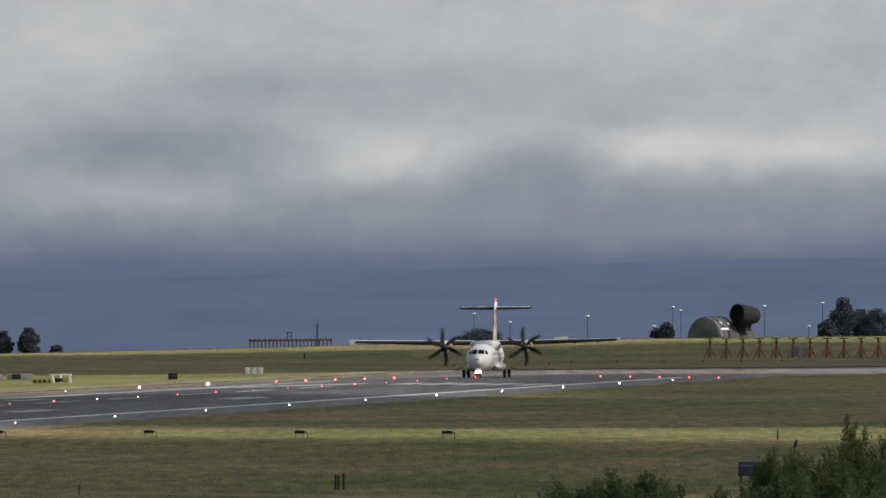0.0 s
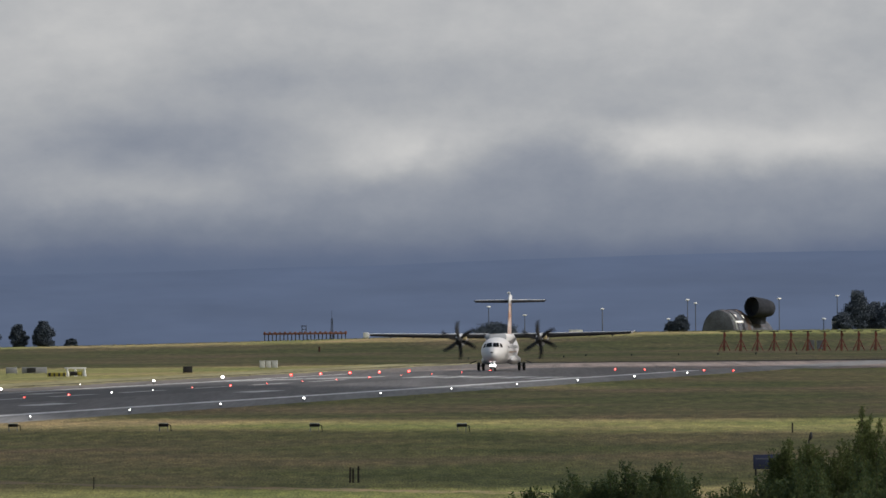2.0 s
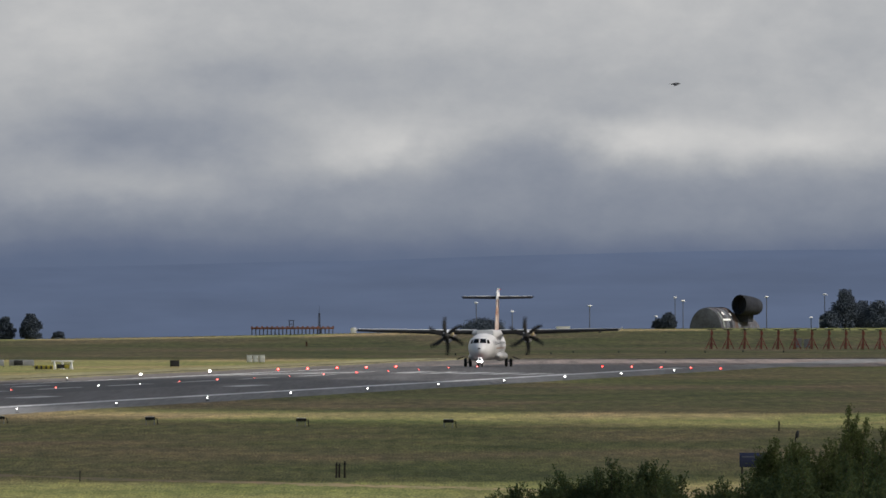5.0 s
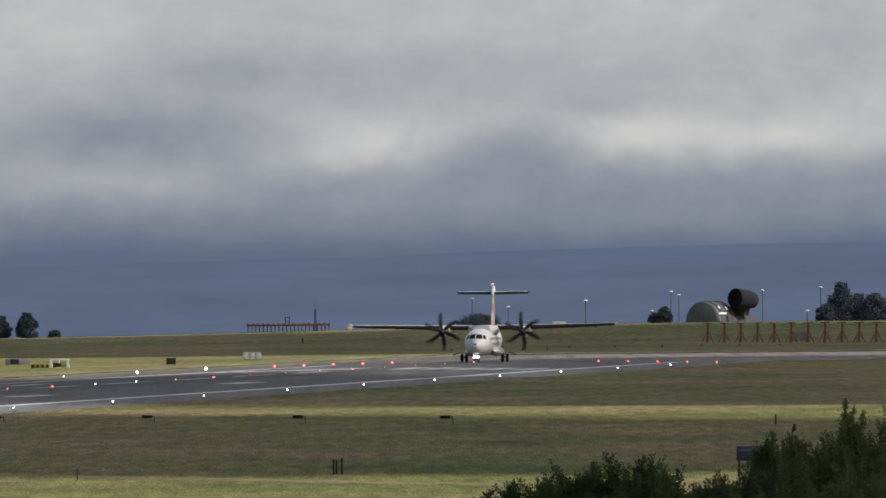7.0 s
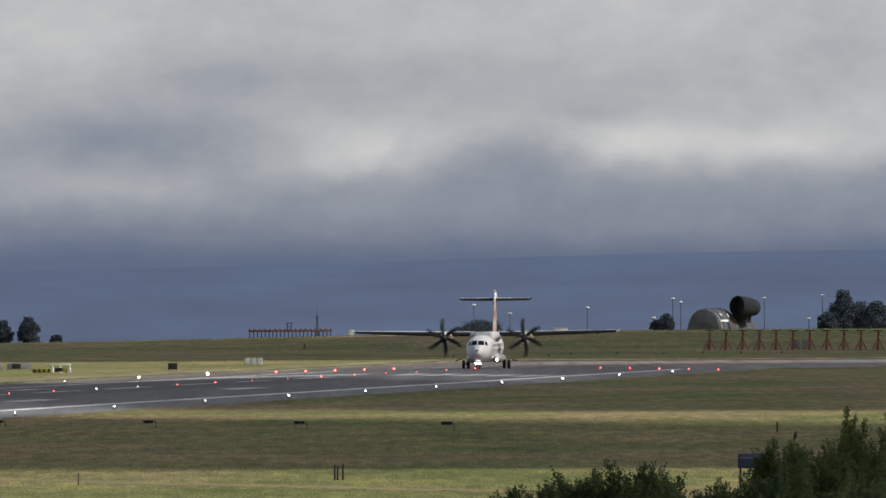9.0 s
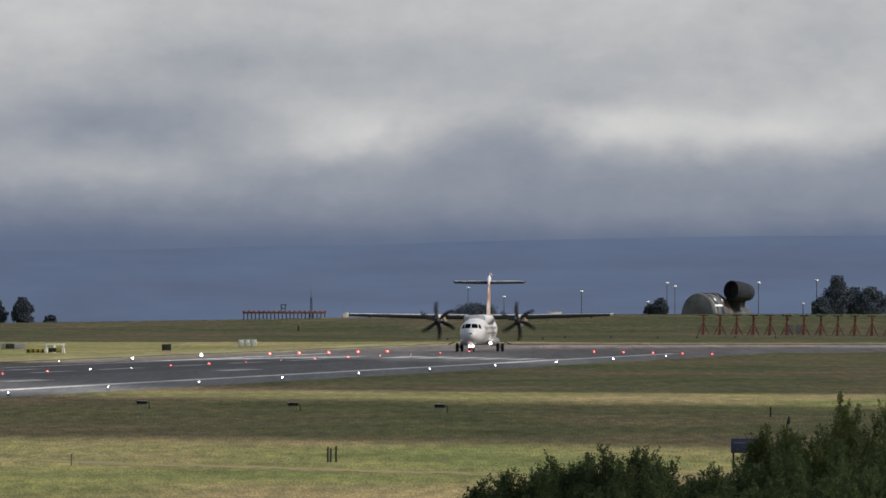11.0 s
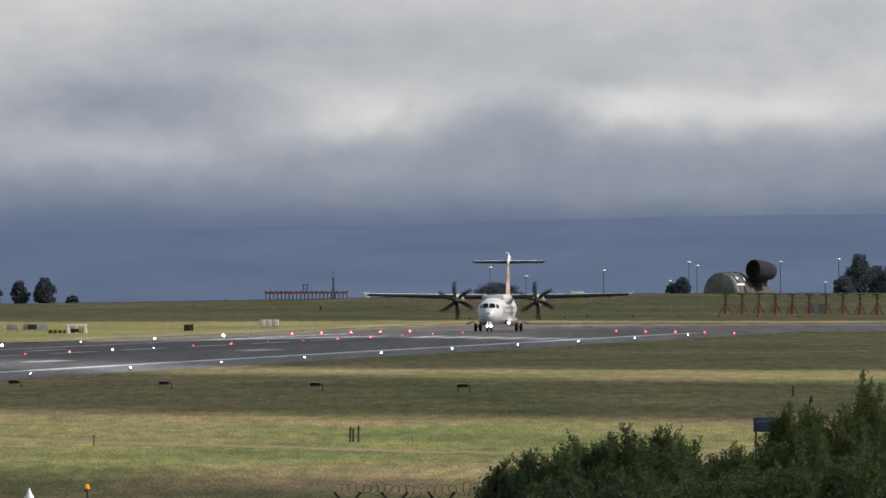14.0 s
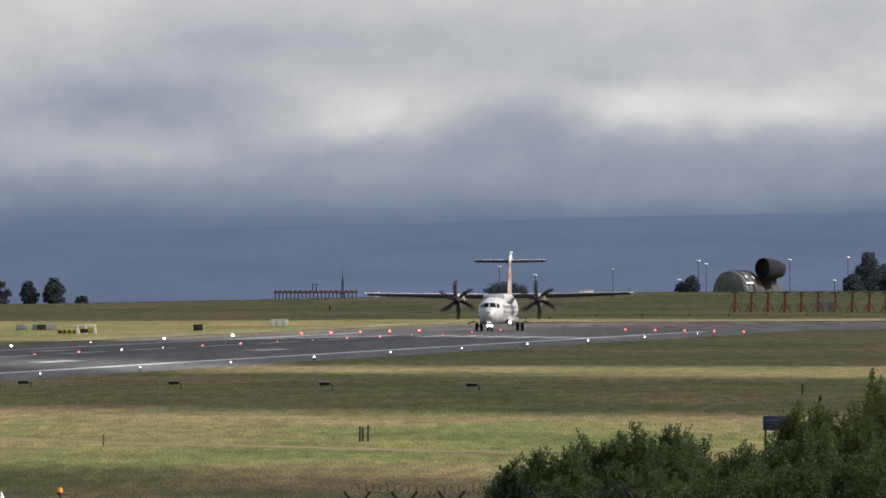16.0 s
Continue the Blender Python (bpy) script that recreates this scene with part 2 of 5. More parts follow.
def strip(name, l0, l1, lats, mat, label, lift=0.0, step=60):
    ls = [l0 + (l1 - l0) * i / max(1, round((l1 - l0) / step)) for i in range(max(1, round((l1 - l0) / step)) + 1)]
    bm = bmesh.new()
    grid = [[bm.verts.new(on_axis(l, a, crown(a, l) + lift)) for a in lats] for l in ls]
    for a, b in zip(grid, grid[1:]):
        for i in range(len(lats) - 1):
            bm.faces.new((a[i], b[i], b[i + 1], a[i + 1]))
    # thin skirt down into the soil
    bmesh.ops.recalc_face_normals(bm, faces=bm.faces[:])
    r = bmesh.ops.extrude_face_region(bm, geom=bm.faces[:])
    bmesh.ops.translate(bm, vec=(0, 0, -0.05 if not lift else -0.003), verts=[v for v in r["geom"] if isinstance(v, bmesh.types.BMVert)])
    bmesh.ops.recalc_face_normals(bm, faces=bm.faces[:])
    return tagged(part(name, bm, mat, smooth=0), label, "runway", kind="structure")


strip("runway", 700, 1890, [155.6, 158, 161, 164, 167], ASPHALT, "dark grey asphalt runway")
strip("runway", 700, 1890, [186.02, 187.5, 190], ASPHALT, "dark grey asphalt runway")
strip("runway", 700, 1690, [167.02, 169, 172.5, 176, 180, 183, 186], RUBBERED, "dark asphalt runway with black rubber streaks")
strip("runway", 1690.02, 1890, [167.02, 169, 172.5, 176, 180, 183, 186], ASPHALT, "dark grey asphalt runway")
strip("runway_shoulder", 700, 2130, [147.3, 149, 152, 155.58], SHOULDER, "pale grey worn asphalt runway shoulder")
strip("runway_shoulder", 700, 2130, [190.02, 193, 197, 203], DIRT, "brownish worn asphalt runway shoulder with dirt")
strip("runway", 1890.02, 2130, [155.6, 158, 161, 164, 167, 169, 172.5, 176, 180, 183, 186, 190], CONCRETE, "brownish grey concrete runway end")
strip("verge", 900, 2136, [203.05, 207, 213], VERGE, "pale dry grass verge along the pavement")


def ragged_strip(name, l0, l1, lat0, lat1, z, ragged, mat, label, seed):
    """Strip across the runway's end with uneven edges."""
    bm = bmesh.new()
    rows = []
    k = int((lat1 - lat0) / 0.4)
    for i in range(k + 1):
        a = lat0 + (lat1 - lat0) * i / k
        w = [ragged * (noise.noise((a * 0.9, s, seed)) + 0.6 * noise.noise((a * 0.12, s, seed))) for s in (0, 7)]
        rows.append([on_axis(l0 + w[0], a, z), on_axis((l0 + l1) / 2, a, z + 0.02), on_axis(l1 + w[1], a, z)])
    loft(bm, rows, close=False)
    return tagged(part(name, bm, mat), label, "grass", kind="structure")


def edge_fringe(l0, l1, lat, side, reach, mat, label, seed):
    """Uneven grass growing over a long pavement edge; side +1 grows to the left."""
    bm = bmesh.new()
    rows = []
    for i in range(int((l1 - l0) / 2) + 1):
        l = l0 + 2 * i
        w = reach * (0.5 + 0.9 * noise.noise((l * 0.16, 0, seed)) + 0.7 * noise.noise((l * 0.03, 3, seed)))
        rows.append([on_axis(l, lat - side * 2.0, 0.02), on_axis(l, lat + side * w * 0.5, 0.13), on_axis(l, lat + side * w, 0.05)])
    loft(bm, rows, close=False)
    return tagged(part("verge", bm, mat), label, "grass", kind="structure")


edge_fringe(1150, 1905, 147.3, 1, 0.9, GRASS, "rough grass growing over the pavement edge", 3)
edge_fringe(1200, 2126, 203.0, -1, 2.2, VERGE, "pale dry grass growing over the pavement edge", 4)
edge_fringe(1700, 2126, 204.4, -1, 1.8, DARK_EDGE, "dark ragged strip beside the pavement", 6)
ragged_strip("verge", 2136, 2162, 100, 211, 0.03, 7, VERGE, "pale dry grass verge along the pavement", 1)
ragged_strip("verge", 2112, 2140, 100, 206, 0.06, 7, DARK_EDGE, "dark ragged strip beyond the pavement", 2)
for lat in (155.2, 190.2):
    strip("runway_marking", 700, 1860, [lat - 0.6, lat + 0.6], EDGE_PAINT, "worn white painted runway edge line", 0.006)
for i in range(24):
    l = 800 + 50 * i
    if l < 1690:
        strip("runway_marking", l, l + 30, [C_LAT - 0.45, C_LAT + 0.45], PAINT, "worn white painted centre line dash", 0.006, 30)
for i in range(12):
    off = 3.0 + 1.75 * (i // 2) * 1.6
    lat = C_LAT + (off if i % 2 else -off)
    strip("runway_marking", 1712, 1742, [lat - 0.9, lat + 0.9], PAINT, "worn white painted threshold stripe", 0.006, 30)
for l in (1210, 1360, 1510):
    for side in (-1, 1):
        lat = C_LAT + side * 9.0
        strip("runway_marking", l, l + 24, [lat - 0.9, lat + 0.9], PAINT, "worn white painted touchdown bar", 0.006, 24)


def build_taxiway():
    bm = bmesh.new()
    pts = [on_axis(1905, 147.2), on_axis(1935, 138), on_axis(1985, 128), on_axis(2010, 60), on_axis(2130, 60), on_axis(2130, 147.2)]
    f = bm.faces.new([bm.verts.new((x, y, 0.035)) for x, y, z in pts])
    r = bmesh.ops.extrude_face_region(bm, geom=[f])
    bmesh.ops.translate(bm, vec=(0, 0, -0.06), verts=[v for v in r["geom"] if isinstance(v, bmesh.types.BMVert)])
    bmesh.ops.recalc_face_normals(bm, faces=bm.faces[:])
    tagged(part("taxiway", bm, CONCRETE, smooth=0), "brownish grey concrete taxiway joining the runway end", "taxiway", kind="structure")


build_taxiway()


def build_drain_line():
    """Narrow scar of dry earth and straw across the field."""
    soil = material("dry_orange_soil", (0.205, 0.135, 0.066), 0.95, 0, 0.3, 0.8, dirt=(0.13, 0.125, 0.05), stretch=(1, 0.1, 1))
    bm = bmesh.new()
    rows = []
    for i in range(121):
        x = -60 + i
        y = 792 - 2.5 * x + 9.0 * noise.noise((x * 0.12, 0, 4)) + 4.0 * noise.noise((x * 0.7, 1, 4))
        w = max(0.6, 5.0 + 6.0 * noise.noise((x * 0.35, 3, 4)) + 2.0 * noise.noise((x * 2.1, 5, 4)))
        rows.append([(x, y - w, height(x, y) + 0.01), (x, y, height(x, y) + 0.03), (x, y + w, height(x, y) + 0.01)])
    loft(bm, rows, close=False)
    tagged(part("drain_line", bm, soil), "narrow dry earth drain line across the field", "soil", kind="structure")


build_drain_line()


# ---- sky and distance ----
def cloud_material():
    m = bpy.data.materials.new("cloud_sky")
    m.use_nodes = True
    n, li = m.node_tree.nodes, m.node_tree.links
    n.remove(n["Principled BSDF"])
    em = n.new("ShaderNodeEmission")
    li.new(em.outputs[0], n["Material Output"].inputs["Surface"])
    co = n.new("ShaderNodeTexCoord")

    def calc(op, a, b=None, clamp=False):
        x = n.new("ShaderNodeMath")
        x.operation, x.use_clamp = op, clamp
        for i, v in enumerate((a, b)):
            if v is None:
                continue
            if isinstance(v, (int, float)):
                x.inputs[i].default_value = v
            else:
                li.new(v, x.inputs[i])
        return x.outputs[0]

    def tex(scale, stretch, detail, rough=0.5, distort=0.0, vec=None, color=False):
        mp = n.new("ShaderNodeMapping")
        mp.inputs["Scale"].default_value = stretch
        li.new(vec or co.outputs["Object"], mp.inputs["Vector"])
        t = n.new("ShaderNodeTexNoise")
        t.inputs["Scale"].default_value, t.inputs["Detail"].default_value = scale, detail
        t.inputs["Roughness"].default_value, t.inputs["Distortion"].default_value = rough, distort
        li.new(mp.outputs["Vector"], t.inputs["Vector"])
        return t.outputs["Color" if color else "Fac"]

    # edges of the cloud masses are torn by a warp of the coordinates
    warp = n.new("ShaderNodeVectorMath")
    warp.operation = "MULTIPLY_ADD"
    li.new(tex(0.05, (1, 1, 1.8), 4, 0.55, color=True), warp.inputs[0])
    warp.inputs[1].default_value = (12, 0, 6)
    li.new(co.outputs["Object"], warp.inputs[2])
    back = n.new("ShaderNodeVectorMath")
    back.operation = "SUBTRACT"
    li.new(warp.outputs[0], back.inputs[0])
    back.inputs[1].default_value = (6, 0, 3)
    sep = n.new("ShaderNodeSeparateXYZ")
    li.new(back.outputs[0], sep.inputs[0])
    u, v = sep.outputs["X"], sep.outputs["Z"]

    base = n.new("ShaderNodeFloatCurve")
    curve = base.mapping.curves[0]
    stops = [(0, 0.10), (12.0, 0.10), (17.0, 0.13), (20.5, 0.23), (27.0, 0.42), (36.2, 0.52), (43.7, 0.64), (52.7, 0.72), (64.7, 0.76), (87.2, 0.81), (110, 0.84)]
    curve.points[0].location, curve.points[1].location = (0, 0.10), (1, 0.86)
    for z, w in stops[1:-1]:
        curve.points.new(z / 110, w)
    base.mapping.update()
    li.new(calc("DIVIDE", v, 110.0), base.inputs["Value"])
    total = base.outputs[0]
    # cloud masses: middle, half widths and how much lighter or darker
    masses = (
        (-16, 46, 20, 7, 0.26), (-87, 37, 30, 5, 0.18), (-106, 75, 25, 12, 0.08), (46, 49, 18, 6, 0.18), (82, 47, 32, 7, 0.22), (109, 54, 24, 12, 0.11),
        (-33, 55, 24, 5, 0.07), (48, 78, 48, 12, 0.07), (-83, 51, 33, 8, -0.22), (-50, 66, 24, 5, -0.12), (27, 44, 18, 6, -0.11), (10, 41, 13, 5, -0.06),
        (10, 68, 33, 7, -0.06), (42, 56, 10, 4, -0.08), (-45, 43, 10, 6, 0.06), (-108, 22, 45, 7, -0.05), (108, 73, 30, 9, -0.05), (-24, 32, 39, 4, 0.05))
    for cx, cz, rx, rz, amount in masses:
        du = calc("DIVIDE", calc("SUBTRACT", u, cx), rx)
        dv = calc("DIVIDE", calc("SUBTRACT", v, cz), rz)
        r2 = calc("ADD", calc("MULTIPLY", du, du), calc("MULTIPLY", dv, dv))
        total = calc("ADD", total, calc("MULTIPLY", calc("POWER", 2.718, calc("MULTIPLY", r2, -1.0)), amount))
    # upper edge of the darker lower layer, with billows
    rim = n.new("ShaderNodeFloatCurve")
    edge = rim.mapping.curves[0]
    line = [(-130, 31), (-90, 30), (-60, 29), (-36, 35), (-15, 43), (-5, 48.5), (7, 47.5), (23, 51.5), (38, 48), (52, 44), (82, 42), (114, 44), (130, 44)]
    edge.points[0].location, edge.points[1].location = (0, 31 / 100), (1, 44 / 100)
    for x, z in line[1:-1]:
        edge.points.new((x + 130) / 260, z / 100)
    rim.mapping.update()
    li.new(calc("DIVIDE", calc("ADD", u, 130.0), 260.0), rim.inputs["Value"])
    billow = calc("MULTIPLY", calc("SUBTRACT", tex(0.075, (1, 1, 1.3), 5, 0.5), 0.5), 16.0)
    over = calc("ADD", calc("SUBTRACT", v, calc("MULTIPLY", rim.outputs[0], 100.0)), billow)

    def rise(lo, hi):
        x = n.new("ShaderNodeMapRange")
        x.interpolation_type = "SMOOTHSTEP"
        x.inputs["From Min"].default_value, x.inputs["From Max"].default_value = lo, hi
        li.new(over, x.inputs["Value"])
        return x.outputs[0]

    total = calc("ADD", total, calc("MULTIPLY", calc("SUBTRACT", rise(-4.0, 4.5), rise(-13.0, 15.0)), calc("ADD", 0.05, calc("MULTIPLY", calc("MULTIPLY", calc("ADD", u, 65.0), 0.022, True), 0.09))))
    lumps = calc("MULTIPLY", calc("SUBTRACT", tex(0.030, (1, 1, 2.0), 7, 0.58), 0.5), 0.28)
    wisps = calc("MULTIPLY", calc("SUBTRACT", tex(0.11, (1, 1, 1.4), 6, 0.6), 0.5), 0.10)
    fade = calc("MULTIPLY", calc("SUBTRACT", v, 10.0), 0.045, True)
    total = calc("ADD", total, calc("MULTIPLY", calc("ADD", lumps, wisps), fade))
    ramp = n.new("ShaderNodeValToRGB")
    shades = [(0.10, (0.112, 0.145, 0.224)), (0.22, (0.142, 0.172, 0.246)), (0.36, (0.190, 0.218, 0.280)), (0.55, (0.282, 0.305, 0.352)), (0.75, (0.405, 0.418, 0.438)), (1.0, (0.60, 0.597, 0.59))]
    while len(ramp.color_ramp.elements) < len(shades):
        ramp.color_ramp.elements.new(0.5)
    for e, (p, c) in zip(ramp.color_ramp.elements, shades):
        e.position, e.color = p, (*c, 1)
    li.new(total, ramp.inputs["Fac"])
    li.new(ramp.outputs["Color"], em.inputs["Color"])
    em.inputs["Strength"].default_value = 1.0
    return m


def build_sky():
    bm = bmesh.new()
    rings = []
    for i in range(61):
        a = radians(-40 + 80 * i / 60)
        rings.append([(4850 * math.sin(a), 4850 * math.cos(a), z) for z in (-260, 0, 200, 600, 1400)])
    loft(bm, rings, close=False)
    return tagged(part("backdrop", bm, cloud_material()), "grey stratus clouds with a darker blue base", "sky", kind="structure")


cloud_sky = build_sky()


def build_hills():
    m = material("haze_glow_hill", (0.006, 0.007, 0.008), 1.0, 0, 0.30, 45, emit=(0.098, 0.129, 0.206), power=0.95, stretch=(1, 1, 1.5))
    # haze and cloud shade are painted as a glow, uneven over the slopes
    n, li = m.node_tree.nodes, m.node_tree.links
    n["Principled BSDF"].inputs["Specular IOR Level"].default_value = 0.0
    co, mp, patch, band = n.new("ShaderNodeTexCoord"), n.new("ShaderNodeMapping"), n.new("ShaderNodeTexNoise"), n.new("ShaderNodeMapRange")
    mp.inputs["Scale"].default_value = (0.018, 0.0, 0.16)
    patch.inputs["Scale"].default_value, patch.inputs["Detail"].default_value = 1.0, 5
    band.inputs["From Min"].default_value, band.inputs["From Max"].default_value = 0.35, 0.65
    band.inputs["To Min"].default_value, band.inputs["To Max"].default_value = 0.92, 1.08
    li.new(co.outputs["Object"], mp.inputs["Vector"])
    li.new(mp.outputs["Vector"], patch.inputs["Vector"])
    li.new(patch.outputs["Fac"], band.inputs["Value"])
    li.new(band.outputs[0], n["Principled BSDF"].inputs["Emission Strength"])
    bm = bmesh.new()
    rings = []
    for i in range(241):
        x = -2400 + 20 * i
        top = 13.5 + 3.8 * smooth_step(-110, 100, x) + 3.0 * noise.noise((x * 0.006, 0, 5)) * smooth_step(100, 300, abs(x)) + 0.6 * noise.noise((x * 0.03, 2, 1))
        y = 4640 - 0.0001 * x * x
        rings.append([(x, y - 120, -60), (x, y - 40, top * 0.5), (x, y, top), (x, y + 60, -60)])
    loft(bm, rings, close=False)
    tagged(part("backdrop", bm, m), "distant blue hill ridge, haze and cloud shade painted as glow", "hill", kind="structure")


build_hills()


# ---- airfield lights ----
def ground_light(name, mat, label, group, at, r, stem):
    ob = thing(name, label, "light", group, at)
    bm = bmesh.new()
    rod(bm, (0, 0, -0.05), (0, 0, 0.04), 0.16, 0.13, 10)
    part("base", bm, DARKSTEEL, ob)
    if stem > 0.1:
        bm = bmesh.new()
        rod(bm, (0, 0, 0.03), (0, 0, stem - r * 0.6), 0.035, 0.03, 8)
        part("stem", bm, STEEL, ob)
    bm = bmesh.new()
    ball(bm, (0, 0, stem), (r, r, r * 0.85), 10)
    part("lens", bm, mat, ob)
    bm = bmesh.new()
    ball(bm, (0, -r * 0.75, stem + r * 0.1), (r * 0.55, r * 0.4, r * 0.5), 8)
    part("bulb", bm, BULB_RED if mat is LAMP_RED else mat, ob)
    return ob


def light_row(name, mat, label, group, places):
    for x, y, z, r, stem in places:
        ground_light(name, mat, label, group, pose(x, y, z), r, stem)


S0 = 1246.4
near_sizes = (0.05, 0.055, 0.06, 0.07, 0.065, 0.065, 0.065, 0.08, 0.075, 0.065)
light_row("runway_edge_light", LAMP_WHITE, "glowing white raised runway edge light", "runway edge lights",
          [(*on_axis(S0 + 60 * i, 149.73, crown(149.73)), near_sizes[i], 0.24) for i in range(10)])
light_row("runway_edge_light", LAMP_WHITE, "glowing white raised runway edge light", "runway edge lights",
          [(*on_axis(S0 + 60 * (i + 6) - 2, 195.3, crown(195.3)), (0.12, 0.05, 0.12, 0.155)[i], 0.26) for i in range(4)])
RED_AT = [0, 1, 4, 5, 6, 7, 8, 9, 10, 11, 12, 13]
light_row("centre_line_light", LAMP_RED, "glowing red inset runway centre line light", "red centre line lights",
          [(*on_axis(1432.2 + 30 * i, C_LAT, crown(C_LAT)), (0.085, 0.11, 0.06, 0.06)[i % 4], 0.05) for i in RED_AT])
light_row("centre_line_light", LAMP_WHITE, "glowing white inset runway centre line light", "white centre line lights",
          [(*on_axis(1432.2 + 30 * i, C_LAT, crown(C_LAT)), 0.08 if i == 2 else 0.055, 0.05) for i in (2, 3)])
light_row("runway_end_light", LAMP_RED, "glowing red raised runway end light", "runway end lights",
          [(*on_axis(1845.5, C_LAT + 22.5 - 3 * k, crown(C_LAT + 22.5 - 3 * k)), 0.145 if k < 5 else 0.10, 0.12) for k in (0, 1, 2, 3, 4, 11, 12, 13, 14, 15)])


# ---- aircraft ----
def airfoil(cx, y0, chord, z, thick, n=14):
    """Ring of a wing section at x = cx, leading edge at y0."""
    pts = []
    for i in range(n):
        a = 2 * math.pi * i / n
        s = 0.5 - 0.5 * math.cos(a)
        up = math.sin(a) * thick * (0.55 + 0.45 * (1 - s)) * 0.5
        pts.append((cx, y0 + chord * s, z + up))
    return pts


def blade_mesh():
    bm = bmesh.new()
    rings = []
    for i in range(11):
        s = i / 10
        r = 0.22 + 1.75 * s
        sweep = 0.16 * s ** 2.2 - 0.06 * math.sin(math.pi * s)
        w = (0.12 + 0.12 * math.sin(math.pi * min(1, s * 0.9 + 0.12))) * (1 if s < 0.95 else 0.55)
        tw = radians(46 - 30 * s)
        ring = []
        for k in range(8):
            a = 2 * math.pi * k / 8
            px, py = math.cos(a) * w * 0.9, math.sin(a) * 0.035 * (1.3 - s)
            ring.append((sweep + px * math.cos(tw * 0.8) - py * math.sin(tw), px * math.sin(tw * 0.8) * 0.7 + py, r))
        rings.append(ring)
    loft(bm, rings)
    return finish("blade", bm, BLADE)


def fuselage_ring(y, r, zc_, squash=1.0, n=28):
    return [(r * math.cos(2 * math.pi * k / n), y, zc_ + r * squash * math.sin(2 * math.pi * k / n)) for k in range(n)]


BEACON_AT = (0, 12.3, 7.80)
LAMP_HINGE = (1.33, -3.3, 1.05)


def build_aircraft():
    ob = thing("airliner", "white twin-propeller high-wing airliner with an orange tail on the runway", "aircraft")
    bm = bmesh.new()
    secs = [(-12.25, 0.10, 1.60), (-12.1, 0.34, 1.63), (-11.8, 0.62, 1.68), (-11.3, 0.91, 1.75), (-10.7, 1.11, 1.85), (-10.0, 1.24, 1.94), (-9.2, 1.31, 2.0), (-8.0, 1.345, 2.02),
            (0, 1.345, 2.02), (5.0, 1.345, 2.02), (7.5, 1.22, 2.18), (9.5, 0.97, 2.48), (11.5, 0.64, 2.80), (13.3, 0.32, 3.08), (14.6, 0.10, 3.25)]
    loft(bm, [fuselage_ring(y, r, z) for y, r, z in secs])
    part("fuselage", bm, WHITE, ob, smooth=50)

    # cockpit panes follow the curve of the nose
    def skin(y, a):
        for (y0, r0, z0), (y1, r1, z1) in zip(secs, secs[1:]):
            if y0 <= y <= y1:
                s = (y - y0) / (y1 - y0)
                r, z = r0 + (r1 - r0) * s + 0.012, z0 + (z1 - z0) * s
                return (r * math.cos(a), y, z + r * math.sin(a))

    def pane(name, y0, y1, a0, a1, y0b=None, mat=GLASS_DARK, label=""):
        bmx = bmesh.new()
        grid = []
        for i in range(5):
            row = []
            for j in range(5):
                a = radians(a0 + (a1 - a0) * j / 4)
                ya = y0 + ((y0b if y0b is not None else y0) - y0) * j / 4
                row.append(bmx.verts.new(skin(ya + (y1 - ya) * i / 4, a)))
            grid.append(row)
        for p, q in zip(grid, grid[1:]):
            for j in range(4):
                bmx.faces.new((p[j], p[j + 1], q[j + 1], q[j]))
        bmesh.ops.solidify(bmx, geom=bmx.faces[:], thickness=0.01)
        bmesh.ops.recalc_face_normals(bmx, faces=bmx.faces[:])
        return part(name, bmx, mat, ob, label)

    def front_pane(name, corners, mat=GLASS_DARK, label=""):
        """A pane laid on the nose by its outline as seen from ahead: (x, z) at its four corners."""
        bmx = bmesh.new()
        grid = []
        for i in range(6):
            row = []
            for j in range(6):
                p, q = i / 5, j / 5
                x, z = [(corners[0][k] * (1 - p) + corners[1][k] * p) * (1 - q) + (corners[3][k] * (1 - p) + corners[2][k] * p) * q for k in (0, 1)]
                lo, hi = -12.2, -8.0
                for _ in range(30):
                    mid = (lo + hi) / 2
                    a = skin(mid, 0.0)
                    zc_ = a[2]
                    if math.hypot(x, z - zc_) > a[0]:
                        lo = mid
                    else:
                        hi = mid
                row.append(bmx.verts.new((x, lo - 0.012, z)))
            grid.append(row)
        for p, q in zip(grid, grid[1:]):
            for j in range(5):
                bmx.faces.new((p[j], p[j + 1], q[j + 1], q[j]))
        bmesh.ops.solidify(bmx, geom=bmx.faces[:], thickness=0.012)
        bmesh.ops.recalc_face_normals(bmx, faces=bmx.faces[:])
        return part(name, bmx, mat, ob, label)

    for s in (-1, 1):
        front_pane("cockpit_window", ((s * 0.05, 2.42), (s * 0.68, 2.40), (s * 0.56, 2.82), (s * 0.05, 2.86)))
        front_pane("cockpit_window", ((s * 0.76, 2.38), (s * 1.00, 2.34), (s * 0.88, 2.70), (s * 0.66, 2.79)))
    front_pane("nose_patch", ((-0.16, 1.80), (0.16, 1.80), (0.14, 1.92), (-0.14, 1.92)), BLACK, "small black patch on the nose")
    for side in (0, 1):
        pane("ice_panel", -3.3, -2.0, 30 if not side else 116, 64 if not side else 150, mat=BOOT, label="dark grey ice guard panel")
    for i in range(17):
        y = -8.0 + 0.79 * i
        pane("cabin_window", y, y + 0.26, 9, 22)
        pane("cabin_window", y, y + 0.26, 158, 171)
    pane("door_outline", -9.1, -8.3, -25, 30, mat=material("pale_grey_door_edge", (0.6, 0.6, 0.62), 0.4, 0, 0.05), label="pale grey cargo door")
